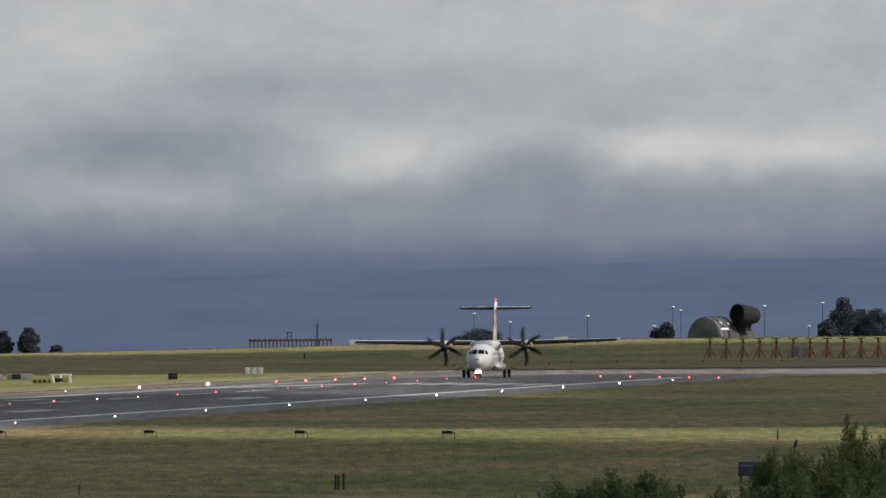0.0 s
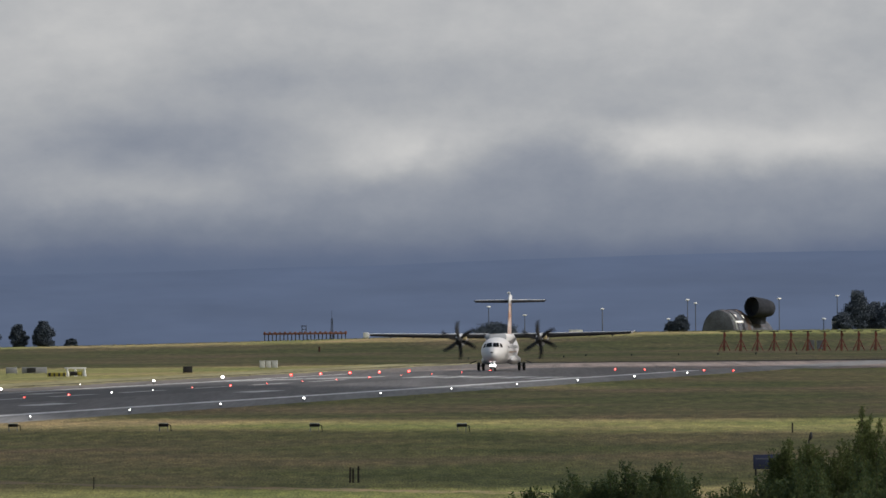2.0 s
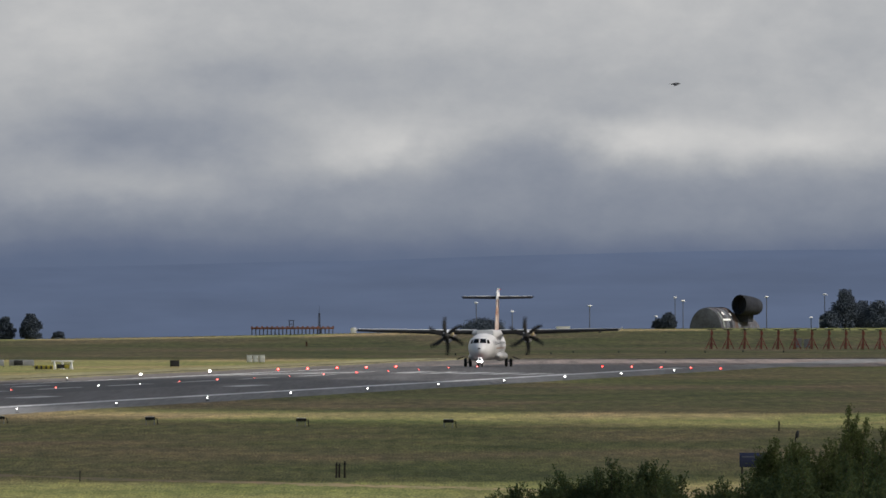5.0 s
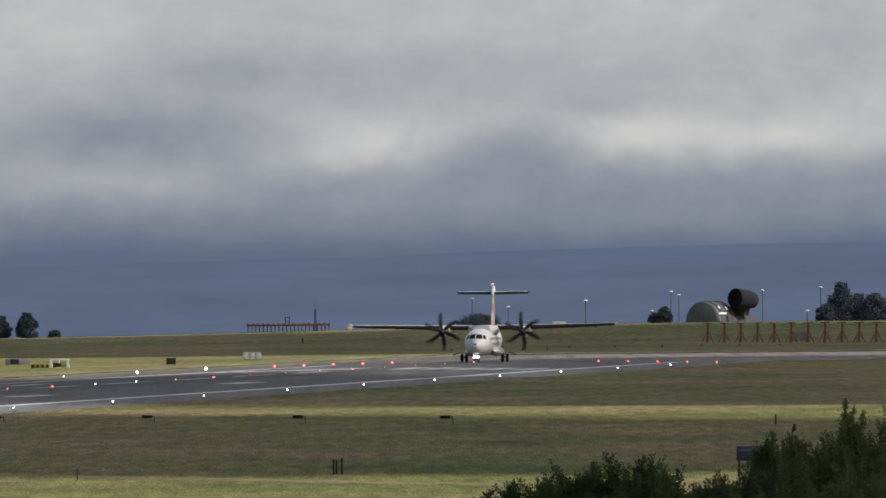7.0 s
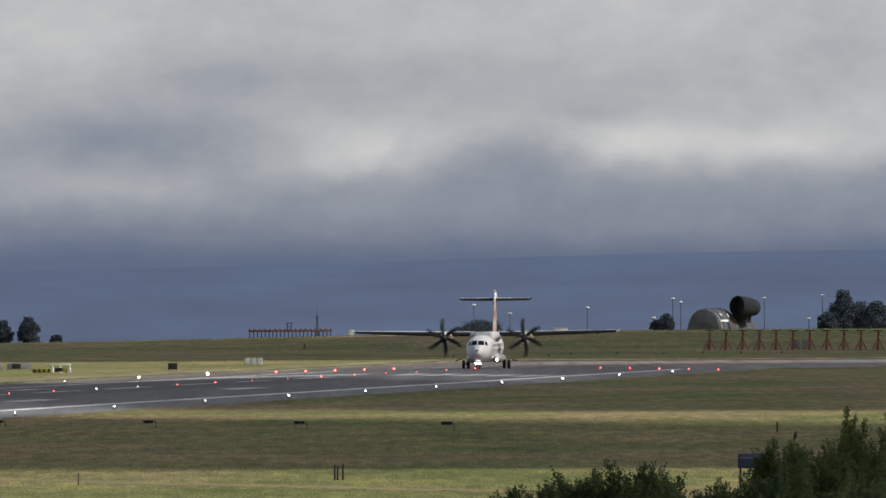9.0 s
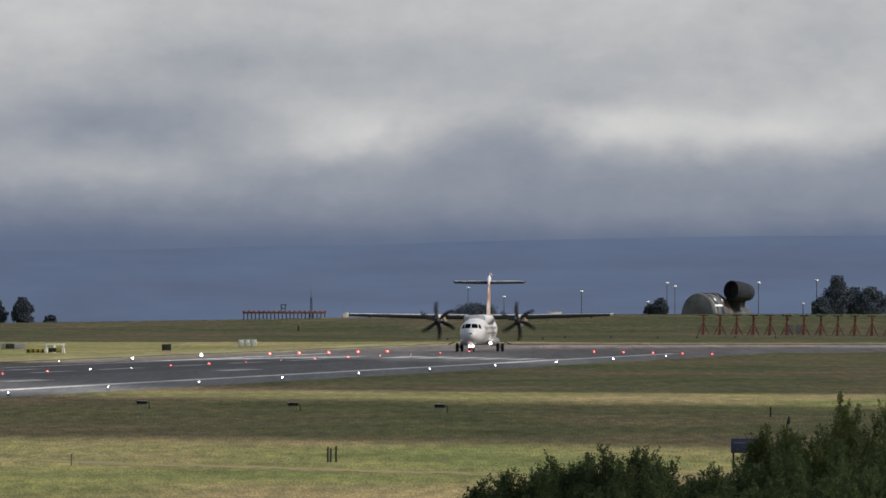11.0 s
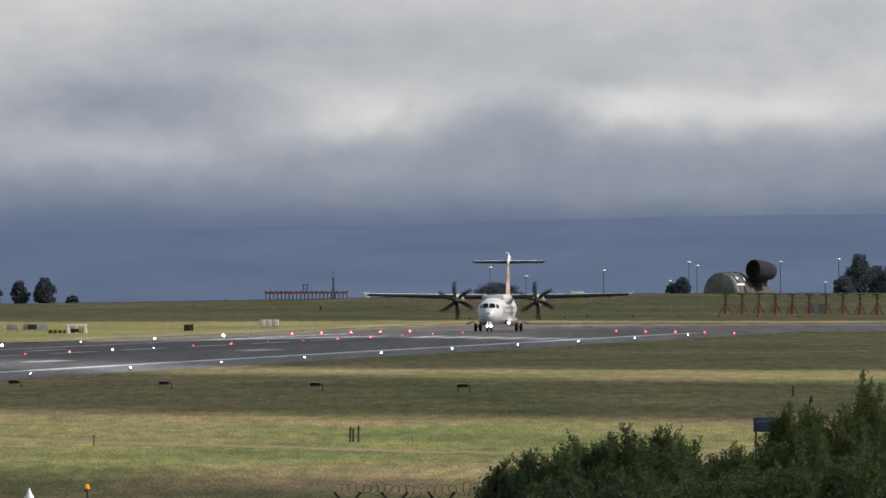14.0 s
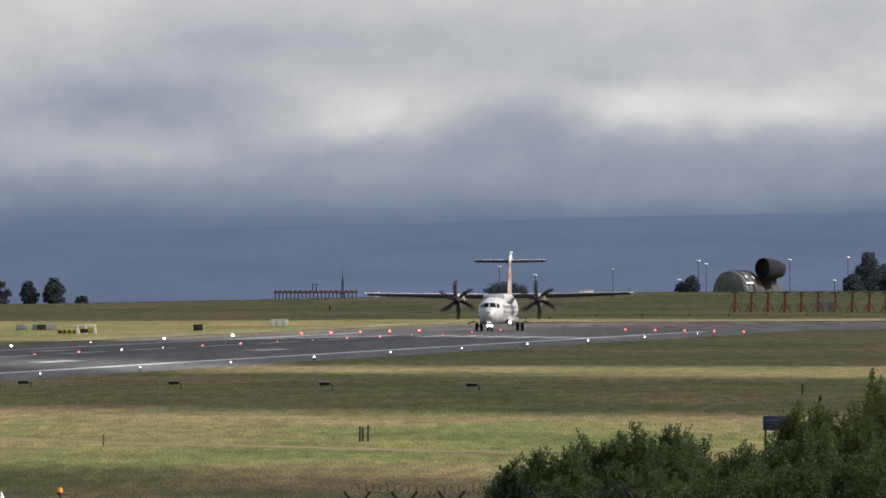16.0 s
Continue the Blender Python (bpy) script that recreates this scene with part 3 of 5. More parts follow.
    pane("livery_stripe", -7.0, 6.0, -9, -3, mat=GOLD, label="thin orange stripe")

    # wing centre fairing, wing, tips
    bm = bmesh.new()
    loft(bm, [[(x * w, y, z0 + (0.0 if k < 2 else 0)) for k, (x, z0) in enumerate([(-1.15, 2.7), (1.15, 2.7), (1.55, 3.35), (1.35, 3.66), (0, 3.72), (-1.35, 3.66), (-1.55, 3.35)])]
              for y, w in ((-3.6, 0.55), (-2.6, 0.9), (-1.5, 1.0), (1.5, 1.0), (3.2, 0.8), (4.6, 0.4))])
    part("wing_fairing", bm, WHITE, ob, smooth=60)
    for s in (-1, 1):
        bm = bmesh.new()
        loft(bm, [airfoil(s * 0.9, -1.35, 2.57, 3.48, 0.50), airfoil(s * 4.9, -1.35, 2.57, 3.51, 0.48), airfoil(s * 9.5, -1.05, 2.0, 3.62, 0.38), airfoil(s * 13.2, -0.8, 1.45, 3.72, 0.26)])
        wing = part("wing", bm, UNDERSIDE, ob, "long slim wing in grey darkened for shade", smooth=50)
        # white sheet raised to show as the sunlit top edge
        bm = bmesh.new()
        loft(bm, [airfoil(s * 1.2, -0.75, 1.3, 3.69, 0.13), airfoil(s * 4.9, -0.75, 1.3, 3.71, 0.13), airfoil(s * 9.5, -0.55, 1.0, 3.775, 0.11), airfoil(s * 13.2, -0.4, 0.7, 3.815, 0.09)])
        part("lit_top_sheet", bm, WHITE, wing, "white sheet for the sunlit top", smooth=60)
        bm = bmesh.new()
        loft(bm, [airfoil(s * 1.6, -1.44, 0.50, 3.45, 0.52), airfoil(s * 4.9, -1.44, 0.50, 3.48, 0.50), airfoil(s * 9.5, -1.14, 0.42, 3.59, 0.41), airfoil(s * 13.1, -0.89, 0.34, 3.69, 0.29)])
        part("leading_edge", bm, BOOT, ob, "black rubber leading edge", smooth=50)
        bm = bmesh.new()
        loft(bm, [airfoil(s * 13.2, -0.85, 1.45, 3.73, 0.26), airfoil(s * 13.42, -0.55, 1.1, 3.80, 0.2), airfoil(s * 13.53, -0.1, 0.6, 3.9, 0.1)])
        part("wing_tip", bm, WHITE, ob, "white wing tip", smooth=60)
        for x in (6.6, 8.9, 11.2):
            bm = bmesh.new()
            loft(bm, [[(s * x + 0.06 * math.cos(k * math.pi / 4), y, 3.42 + x * 0.014 - 0.02 + h * math.sin(k * math.pi / 4) - 0.1) for k in range(8)] for y, h in ((-0.1, 0.03), (0.5, 0.13), (1.1, 0.12), (1.6, 0.03))])
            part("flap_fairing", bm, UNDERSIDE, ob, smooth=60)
        # engine
        bm = bmesh.new()
        loft(bm, [[(s * 4.05 + a * w * math.cos(k * math.pi / 10), y, z + h * math.sin(k * math.pi / 10)) for k in range(20) for a in (1,)]
                  for y, w, h, z in ((-2.50, 0.30, 0.30, 3.10), (-2.3, 0.40, 0.45, 3.08), (-1.6, 0.50, 0.62, 3.05), (-0.2, 0.52, 0.66, 3.08), (1.6, 0.46, 0.5, 3.22), (3.0, 0.25, 0.22, 3.40))])
        nacelle = part("nacelle", bm, WHITE, ob, "white engine nacelle", smooth=60)
        bm = bmesh.new()
        box(bm, (s * 4.05, -2.36, 2.72), (0.52, 0.1, 0.2), 0.03)
        part("air_intake", bm, BLACK, nacelle)
        bm = bmesh.new()
        loft(bm, [[(s * 4.05 + 0.74 * math.cos(a), y, 3.14 + 0.58 * math.sin(a)) for a in [radians(d) for d in (-8, 12, 32, 52)]] for y in (-2.2, -1.6, -0.4, 0.8)], close=False)
        part("livery_panel", bm, GOLD, nacelle, "orange livery panel")
        bm = bmesh.new()
        loft(bm, [[(s * 4.05 + 0.50 + w * math.cos(k * math.pi / 6), y, 3.30 + h * math.sin(k * math.pi / 6)) for k in range(12)] for y, w, h in ((-2.32, 0.10, 0.10), (-2.26, 0.22, 0.24), (-1.9, 0.26, 0.30), (-0.6, 0.10, 0.16))])
        part("cowl_scoop", bm, CREAM, nacelle, "cream and gold cowling scoop", smooth=60)
        # undercarriage
        bm = bmesh.new()
        loft(bm, [[(s * (1.25 + a * w * math.cos(k * math.pi / 8)), y, z + h * math.sin(k * math.pi / 8)) for k in range(16) for a in (1,)]
                  for y, w, h, z in ((-3.6, 0.05, 0.05, 1.10), (-3.0, 0.35, 0.30, 1.08), (-1.6, 0.62, 0.46, 1.06), (1.2, 0.64, 0.48, 1.06), (3.2, 0.4, 0.3, 1.15), (4.6, 0.06, 0.06, 1.25))])
        part("gear_fairing", bm, WHITE, ob, "white undercarriage fairing", smooth=60)
        bm = bmesh.new()
        rod(bm, (s * 1.7, 0, 0.95), (s * 2.05, 0, 0.44), 0.09)
        rod(bm, (s * 1.75, 0, 0.44), (s * 2.35, 0, 0.44), 0.05)
        part("main_gear_leg", bm, STEEL, ob)
        bm = bmesh.new()
        loft(bm, [[(s * 2.45, y, 0.98), (s * 2.5, y, 1.02), (s * 3.12, y, 0.78), (s * 3.14, y, 0.70)] for y in (-0.7, 0.7)])
        part("gear_door", bm, UNDERSIDE, ob, "open grey undercarriage door")
    # fin and tailplane
    bm = bmesh.new()
    loft(bm, [[(p[2] - z, p[1], z) for p in airfoil(0, y0, c, z, th)] for z, y0, c, th in ((2.9, 7.0, 6.6, 0.34), (3.7, 9.3, 4.4, 0.36), (5.5, 10.6, 3.4, 0.34), (7.05, 11.6, 2.7, 0.30))])
    part("fin", bm, GOLD, ob, "orange and white patterned tail fin", smooth=60)
    bm = bmesh.new()
    loft(bm, [[(p[2] - z, p[1], z) for p in airfoil(0, y0, c, z, th)] for z, y0, c, th in ((6.75, 11.2, 3.0, 0.40), (7.2, 11.3, 3.1, 0.42), (7.5, 11.6, 2.6, 0.34), (7.68, 12.2, 1.4, 0.14))])
    part("fin_tip", bm, WHITE, ob, "white fin tip", smooth=60)
    for s in (-1, 1):
        bm = bmesh.new()
        loft(bm, [airfoil(s * 0.05, 11.7, 2.0, 6.95, 0.34), airfoil(s * 3.5, 12.2, 1.25, 6.97, 0.24), airfoil(s * 3.68, 12.5, 0.8, 7.03, 0.08)])
        tail = part("tailplane", bm, UNDERSIDE, ob, "tailplane in grey darkened for shade", smooth=60)
        # white sheet imitates the tailplane's sunlit top
        bm = bmesh.new()
        loft(bm, [airfoil(s * 0.1, 11.9, 1.2, 7.08, 0.12), airfoil(s * 3.5, 12.35, 0.7, 7.07, 0.09)])
        part("lit_top_sheet", bm, WHITE, tail, "white sheet for the sunlit top", smooth=60)
        bm = bmesh.new()
        loft(bm, [airfoil(s * 0.2, 11.60, 0.36, 6.91, 0.31), airfoil(s * 3.5, 12.10, 0.28, 6.93, 0.22)])
        part("tailplane_edge", bm, BOOT, ob, "black leading edge", smooth=60)
    bm = bmesh.new()
    rod(bm, (0, 0.03, 0), (0, -0.02, 0), 0.11, n=12)
    vs = [[bm.verts.new((rr * math.cos(math.pi * k / 6), y, rr * math.sin(math.pi * k / 6))) for k in range(12)] for y, rr in ((-0.02, 0.11), (-0.24, 0.11), (-0.24, 0.098), (-0.02, 0.098))]
    for p, q in zip(vs, vs[1:]):
        for k in range(12):
            bm.faces.new((p[k], p[(k + 1) % 12], q[(k + 1) % 12], q[k]))
    bmesh.ops.recalc_face_normals(bm, faces=bm.faces[:])
    beacon = part("beacon", bm, WHITEBOX, ob, "small turning beacon with a red lens", pose(*BEACON_AT))
    bm = bmesh.new()
    ball(bm, (0, -0.05, 0), (0.095, 0.03, 0.095), 12)
    part("lens", bm, LAMP_RED, beacon, "red lens")
    # nose leg with twin lamps
    bm = bmesh.new()
    rod(bm, (0, -10.75, 1.0), (0, -10.8, 0.30), 0.07)
    rod(bm, (-0.28, -10.8, 0.30), (0.28, -10.8, 0.30), 0.045)
    box(bm, (0, -10.95, 0.56), (0.62, 0.08, 0.08), 0.01)
    part("nose_gear_leg", bm, STEEL, ob)
    for s in (-1, 1):
        bm = bmesh.new()
        rod(bm, (s * 0.18, -10.98, 0.58), (s * 0.18, -11.05, 0.58), 0.09, 0.14, 14)
        lamp = part("taxi_lamp", bm, STEEL, ob)
        bm = bmesh.new()
        ball(bm, (s * 0.18, -11.06, 0.58), (0.12, 0.05, 0.12), 14)
        part("lens", bm, LAMP_HEAD, lamp, "glowing white lens")
    wheels, props = [], []

    def wheel(x, y, r, w):
        bm = bmesh.new()
        prof = [(0.55, -w / 2), (0.86, -w / 2), (0.97, -w * 0.36), (1.0, -w * 0.15), (1.0, w * 0.15), (0.97, w * 0.36), (0.86, w / 2), (0.55, w / 2)]
        vs = [[bm.verts.new((px, r * f * math.cos(a), r * f * math.sin(a))) for f, px in prof] for a in [2 * math.pi * k / 20 for k in range(20)]]
        for k in range(20):
            for j in range(len(prof)):
                p, q = vs[k], vs[(k + 1) % 20]
                bm.faces.new((p[j], p[(j + 1) % len(prof)], q[(j + 1) % len(prof)], q[j]))
        bmesh.ops.recalc_face_normals(bm, faces=bm.faces[:])
        tyre = part("wheel", bm, RUBBER, ob, "black rubber tyre", pose(x, y, r))
        bm = bmesh.new()
        rod(bm, (-w * 0.4, 0, 0), (w * 0.4, 0, 0), r * 0.57, n=14)
        for k in range(6):
            a = math.pi / 3 * k
            rod(bm, (-w * 0.43, r * 0.35 * math.cos(a), r * 0.35 * math.sin(a)), (w * 0.43, r * 0.35 * math.cos(a), r * 0.35 * math.sin(a)), r * 0.07, n=6)
        part("rim", bm, RIM, tyre)
        wheels.append((tyre, (x, y, r)))

    for s in (-1, 1):
        wheel(s * 2.05 - 0.24, 0, 0.43, 0.26)
        wheel(s * 2.05 + 0.24, 0, 0.43, 0.26)
        wheel(s * 0.2, -10.8, 0.27, 0.16)
    blade = blade_mesh()
    for s in (-1, 1):
        hub = new("propeller")
        hub.parent = ob
        hub.matrix_basis = pose(s * 4.05, -2.62, 3.10)
        tagged(hub, "dark six-bladed propeller")
        bm = bmesh.new()
        loft(bm, [[(r * math.cos(k * math.pi / 9), y, r * math.sin(k * math.pi / 9)) for k in range(18)] for y, r in ((-0.66, 0.02), (-0.55, 0.15), (-0.3, 0.28), (0.0, 0.36), (0.14, 0.37))])
        part("spinner", bm, BLADE, hub, smooth=60)
        for k in range(6):
            b = new("blade", blade)
            b.parent = hub
            b.matrix_basis = Matrix.Rotation(radians(60 * k), 4, "Y")
        props.append((hub, (s * 4.05, -2.62, 3.10)))
    # landing lamp that swings out of the fairing
    bm = bmesh.new()
    rod(bm, (0, 0.02, -0.18), (0, -0.07, -0.18), 0.12, 0.16, 14)
    swing = part("landing_lamp", bm, STEEL, ob, at=pose(*LAMP_HINGE))
    bm = bmesh.new()
    ball(bm, (0, -0.08, -0.18), (0.125, 0.05, 0.125), 14)
    part("lens", bm, LAMP_HEAD, swing, "glowing white lens")
    return ob, wheels, props, swing, beacon


airliner, air_wheels, air_props, landing_lamp, beacon = build_aircraft()


# ---- airfield fixtures ----
def build_papi():
    ob = thing("approach_indicator", "dark approach slope indicator box on thin legs in the grass", "light unit", "approach slope indicators")
    bm = bmesh.new()
    box(bm, (0, 0, 0.41), (0.60, 0.75, 0.20), 0.03)
    part("housing", bm, DARKSTEEL, ob)
    bm = bmesh.new()
    box(bm, (0, 0, 0.522), (0.56, 0.8, 0.035), 0.01)
    part("lid", bm, GREY, ob, "pale weathered lid")
    for sx in (-1, 1):
        for sy in (-1, 1):
            bm = bmesh.new()
            rod(bm, (sx * 0.27, sy * 0.3, 0.32), (sx * 0.24, sy * 0.3, -0.15), 0.014)
            part("leg", bm, MIDGREY, ob)
    bm = bmesh.new()
    rod(bm, (0.44, 0, 0.42), (0.5, 0, -0.15), 0.025)
    rod(bm, (0.28, 0, 0.42), (0.46, 0, 0.38), 0.02)
    part("cable_post", bm, DARKSTEEL, ob)
    return ob


papi = build_papi()
for i, (x, y) in enumerate(((-28.3, 1160), (-18.6, 1150), (-9.0, 1136), (0.14, 1122))):
    m = pose(x, y, 0, 0, 0, 4)
    if i == 0:
        papi.matrix_basis = m
    else:
        copy_thing(papi, m)


def cabinet(name, label, category, x, y, w, d, h, mat, legs=0.0, group=""):
    z = height(x, y)
    ob = thing(name, label, category, group, pose(x, y, z))
    bm = bmesh.new()
    box(bm, (0, 0, legs + h / 2), (w, d, h), 0.03)
    body = part("body", bm, mat, ob)
    bm = bmesh.new()
    box(bm, (0, 0, legs + h + 0.02), (w + 0.08, d + 0.08, 0.05), 0.012)
    part("lid", bm, mat, ob)
    bm = bmesh.new()
    box(bm, (0, -d / 2 - 0.012, legs + h * 0.5), (w * 0.86, 0.02, h * 0.84), 0.008)
    door = part("door", bm, mat, ob)
    bm = bmesh.new()
    box(bm, (w * 0.36, -d / 2 - 0.035, legs + h * 0.5), (0.03, 0.03, 0.14), 0.006)
    part("handle", bm, DARKSTEEL, door)
    for sx in (-1, 1):
        bm = bmesh.new()
        box(bm, (sx * w * 0.4, 0, legs / 2 - 0.05), (0.08, d * 0.7, legs + 0.1), 0.01)
        part("foot", bm, DARKSTEEL, ob)
    return ob


def sign_board(label, x, y, w, h, base, mat, frame_mat, panels=()):
    z = height(x, y)
    ob = thing("taxiway_sign", label, "sign", "taxiway signs", pose(x, y, z))
    bm = bmesh.new()
    box(bm, (0, 0, base + h / 2), (w, 0.18, h), 0.02)
    face = part("panel", bm, mat, ob)
    for cx, cw, pm in panels:
        bm = bmesh.new()
        box(bm, (cx, -0.1, base + h / 2), (cw, 0.02, h * 0.82), 0.006)
        part("face", bm, pm, face)
    n = max(2, round(w / 0.9))
    for i in range(n):
        bm = bmesh.new()
        rod(bm, ((i / (n - 1) - 0.5) * w * 0.92, 0, base + 0.05), ((i / (n - 1) - 0.5) * w * 0.92, 0, -0.15), 0.03)
        part("leg", bm, frame_mat, ob)
    return ob


cabinet("equipment_box", "black equipment box on low feet in the grass", "box", -29.05, 1960, 1.0, 0.8, 0.62, BLACK, 0.08)
for x in (-22.2, -21.5, -20.8):
    cabinet("equipment_cabinet", "pale grey equipment cabinet in a row of three", "cabinet", x, 2068, 0.62, 0.7, 0.78, GREY, 0.05, "equipment cabinets")
cabinet("transformer_box", "dark grey transformer box behind the antenna frames", "box", 47.9, 2483, 0.75, 0.8, 1.15, MIDGREY, 0.12)
cabinet("transformer_box", "dark grey transformer box behind the antenna frames", "box", 49.0, 2483, 0.8, 0.8, 1.1, MIDGREY, 0.12)
sign_board("weathered grey board sign with a black panel", -45.9, 1979, 2.7, 0.64, 0.12, MIDGREY, DARKSTEEL, [(-0.35, 0.95, BLACK)])
sign_board("weathered grey board sign seen at its end", -48.4, 1979, 1.2, 0.64, 0.12, MIDGREY, DARKSTEEL)
sign_board("low yellow and black chequered guidance sign", -41.95, 1909, 2.0, 0.40, 0.05, YELLOW, DARKSTEEL, [(-0.75, 0.25, BLACK), (-0.25, 0.2, BLACK), (0.25, 0.22, BLACK), (0.75, 0.2, BLACK)])
sign_board("low black and yellow guidance sign beside a white frame", -40.1, 1916, 1.3, 0.42, 0.1, BLACK, DARKSTEEL, [(0.38, 0.45, YELLOW)])


def build_white_frame():
    ob = thing("trestle", "white painted trestle frame round a guidance sign", "frame", "", pose(-40.2, 1918, 0))
    bm = bmesh.new()
    box(bm, (0, 0, 0.86), (2.3, 0.14, 0.16), 0.02)
    part("beam", bm, WHITEBOX, ob)
    for x in (-0.85, 0.0, 0.95):
        bm = bmesh.new()
        rod(bm, (x, 0, 0.84), (x - 0.12, 0, -0.1), 0.085)
        rod(bm, (x, 0, 0.84), (x + 0.12, 0, -0.1), 0.085)
        part("leg", bm, WHITEBOX, ob)


build_white_frame()


def stake(name, label, x, y, h, r, mat=WOOD, group="stakes"):
    ob = thing(name, label, "post", group, pose(x, y, height(x, y)))
    bm = bmesh.new()
    rod(bm, (0, 0, -0.3), (0.01, 0, h * 0.9), r, r * 0.92, 8)
    rod(bm, (0.01, 0, h * 0.9 - 0.01), (0.012, 0, h), r * 0.92, r * 0.5, 8)
    part("shaft", bm, mat, ob)
    bm = bmesh.new()
    rod(bm, (0.01, 0, h * 0.78), (0.01, 0, h * 0.82), r * 1.12, r * 1.12, 8)
    part("band", bm, DARKSTEEL, ob)


for dx, h in ((-0.20, 0.72), (-0.07, 0.66), (0.17, 0.76)):
    stake("wooden_post", "short dark wooden post in a group of three", -4.8 + dx, 833 + dx, h, 0.05, WOOD, "three wooden posts")
stake("wooden_post", "lone dark wooden post in rough grass", 19.7, 1083, 0.62, 0.05, WOOD, "")
stake("wooden_post", "thin short stake by a dry drain line", -16.4, 819, 0.55, 0.025, WOOD, "")
stake("hydrant", "small dark hydrant post on the grass bank", -19.5, 2560, 0.72, 0.14, RUST, "")
for x, y in ((1.2, 2279), (4.1, 2240), (7.0, 2265), (10.0, 2276), (13.2, 2300), (16.2, 2330), (22.0, 2330), (28.0, 2330), (33.0, 2330), (38.0, 2340), (43.0, 2330), (59.0, 2330)):
    stake("marker_peg", "small dark marker peg beyond the pavement", x, y, 0.28, 0.08, BLACK, "marker pegs")


def build_frame():
    ob = thing("antenna_frame", "red-orange lattice antenna frame on splayed legs", "antenna", "landing antenna frames")
    bm = bmesh.new()
    box(bm, (0, 0, 1.3), (0.20, 0.20, 2.6), 0.03)
    part("mast", bm, REDPAINT, ob)
    for sx in (-1, 1):
        bm = bmesh.new()
        rod(bm, (sx * 0.08, 0, 1.55), (sx * 0.85, 0, -0.1), 0.065)
        rod(bm, (sx * 0.10, 0, 0.75), (sx * 0.55, 0, 0.52), 0.04)
        part("leg", bm, REDPAINT, ob)
    bm = bmesh.new()
    rod(bm, (0, 0.05, 1.5), (0, 1.1, -0.1), 0.06)
    part("leg", bm, REDPAINT, ob)
    bm = bmesh.new()
    box(bm, (0, 0, 2.62), (0.95, 1.5, 0.10), 0.03)
    part("aerial", bm, DARKSTEEL, ob, "dark aerial bar")
    bm = bmesh.new()
    box(bm, (0, -0.16, 2.15), (0.34, 0.2, 0.45), 0.03)
    part("feed_box", bm, REDPAINT, ob)
    return ob


first_frame = build_frame()
for i in range(14):
    x = 35.9 + 2.16 * i
    y = 2472 - 5.0 * i
    m = pose(x, y, height(x, y), 0, 0, 12)
    if i == 0:
        first_frame.matrix_basis = m
    else:
        copy_thing(first_frame, m)


def build_platform():
    y = 2850
    z = height(-24, y)
    ob = thing("light_platform", "rusty raised approach platform on many thin posts", "platform", "", pose(-23.9, y, z))
    bm = bmesh.new()
    box(bm, (0, 0, 1.10), (13.0, 1.0, 0.30), 0.02)
    part("deck", bm, RUST, ob)
    for i in range(22):
        x = -6.3 + 0.6 * i
        bm = bmesh.new()
        rod(bm, (x, 0, 1.08), (x, 0, -0.4), 0.08)
        part("post", bm, POLE, ob)
    for i in range(17):
        x = -6.3 + 0.79 * i
        bm = bmesh.new()
        box(bm, (x, -0.3, 1.28), (0.34, 0.3, 0.28), 0.04)
        part("lamp_box", bm, RUST, ob)
    bm = bmesh.new()
    for sx in (-0.32, 0.32):
        rod(bm, (-0.15 + sx, 0, 1.1), (-0.15 + sx, 0, 2.3), 0.06)
    box(bm, (-0.15, 0, 2.3), (0.95, 0.5, 0.12), 0.02)
    box(bm, (-0.15, 0, 1.75), (0.75, 0.3, 0.08), 0.01)
    part("gantry", bm, DARKSTEEL, ob, "dark steel gantry")


build_platform()


def build_mast():
    x, y = -19.75, 2856
    ob = thing("radio_mast", "slim dark lattice radio mast beside the platform", "mast", "", pose(x, y, height(x, y)))
    for sx, sy in ((-0.2, -0.12), (0.2, -0.12), (0, 0.22)):
        bm = bmesh.new()
        rod(bm, (sx, sy, -0.4), (sx * 0.5, sy * 0.5, 3.4), 0.05, 0.04, 6)
        part("leg", bm, DARKSTEEL, ob)
    bm = bmesh.new()
    for k in range(8):
        h = 0.1 + 0.42 * k
        s = 1 - 0.5 * h / 3.4
        rod(bm, (-0.2 * s, -0.12 * s, h), (0.2 * s, -0.12 * s, h + 0.36), 0.025, n=5)
        rod(bm, (0.2 * s, -0.12 * s, h), (0, 0.22 * s, h + 0.36), 0.025, n=5)
    part("bracing", bm, DARKSTEEL, ob)
    bm = bmesh.new()
    rod(bm, (0, 0, 3.3), (0, 0, 4.6), 0.035, 0.02, 6)
    part("whip", bm, DARKSTEEL, ob)


build_mast()


def lamp_post(x, top, double=False, far=2950):
    z = height(x, far)
    h = top - z
    ob = thing("floodlight_post", "tall thin apron lamp post with a pale head", "street lamp", "apron lamp posts", pose(x, far, z))
    bm = bmesh.new()
    rod(bm, (0, 0, -0.5), (0, 0, h - 0.1), 0.08, 0.055, 8)
    part("pole", bm, POLE, ob)
    bm = bmesh.new()
    loft(bm, [[(r * math.cos(k * math.pi / 6), r * math.sin(k * math.pi / 6), h + dz) for k in range(12)] for dz, r in ((-0.12, 0.26), (-0.07, 0.35), (0.0, 0.33), (0.06, 0.2), (0.09, 0.05))])
    head = part("head", bm, WHITEBOX, ob, "pale lamp head")
    bm = bmesh.new()
    box(bm, (0, 0, h - 0.13), (0.5, 0.4, 0.05), 0.01)
    part("lens", bm, GREY, head)


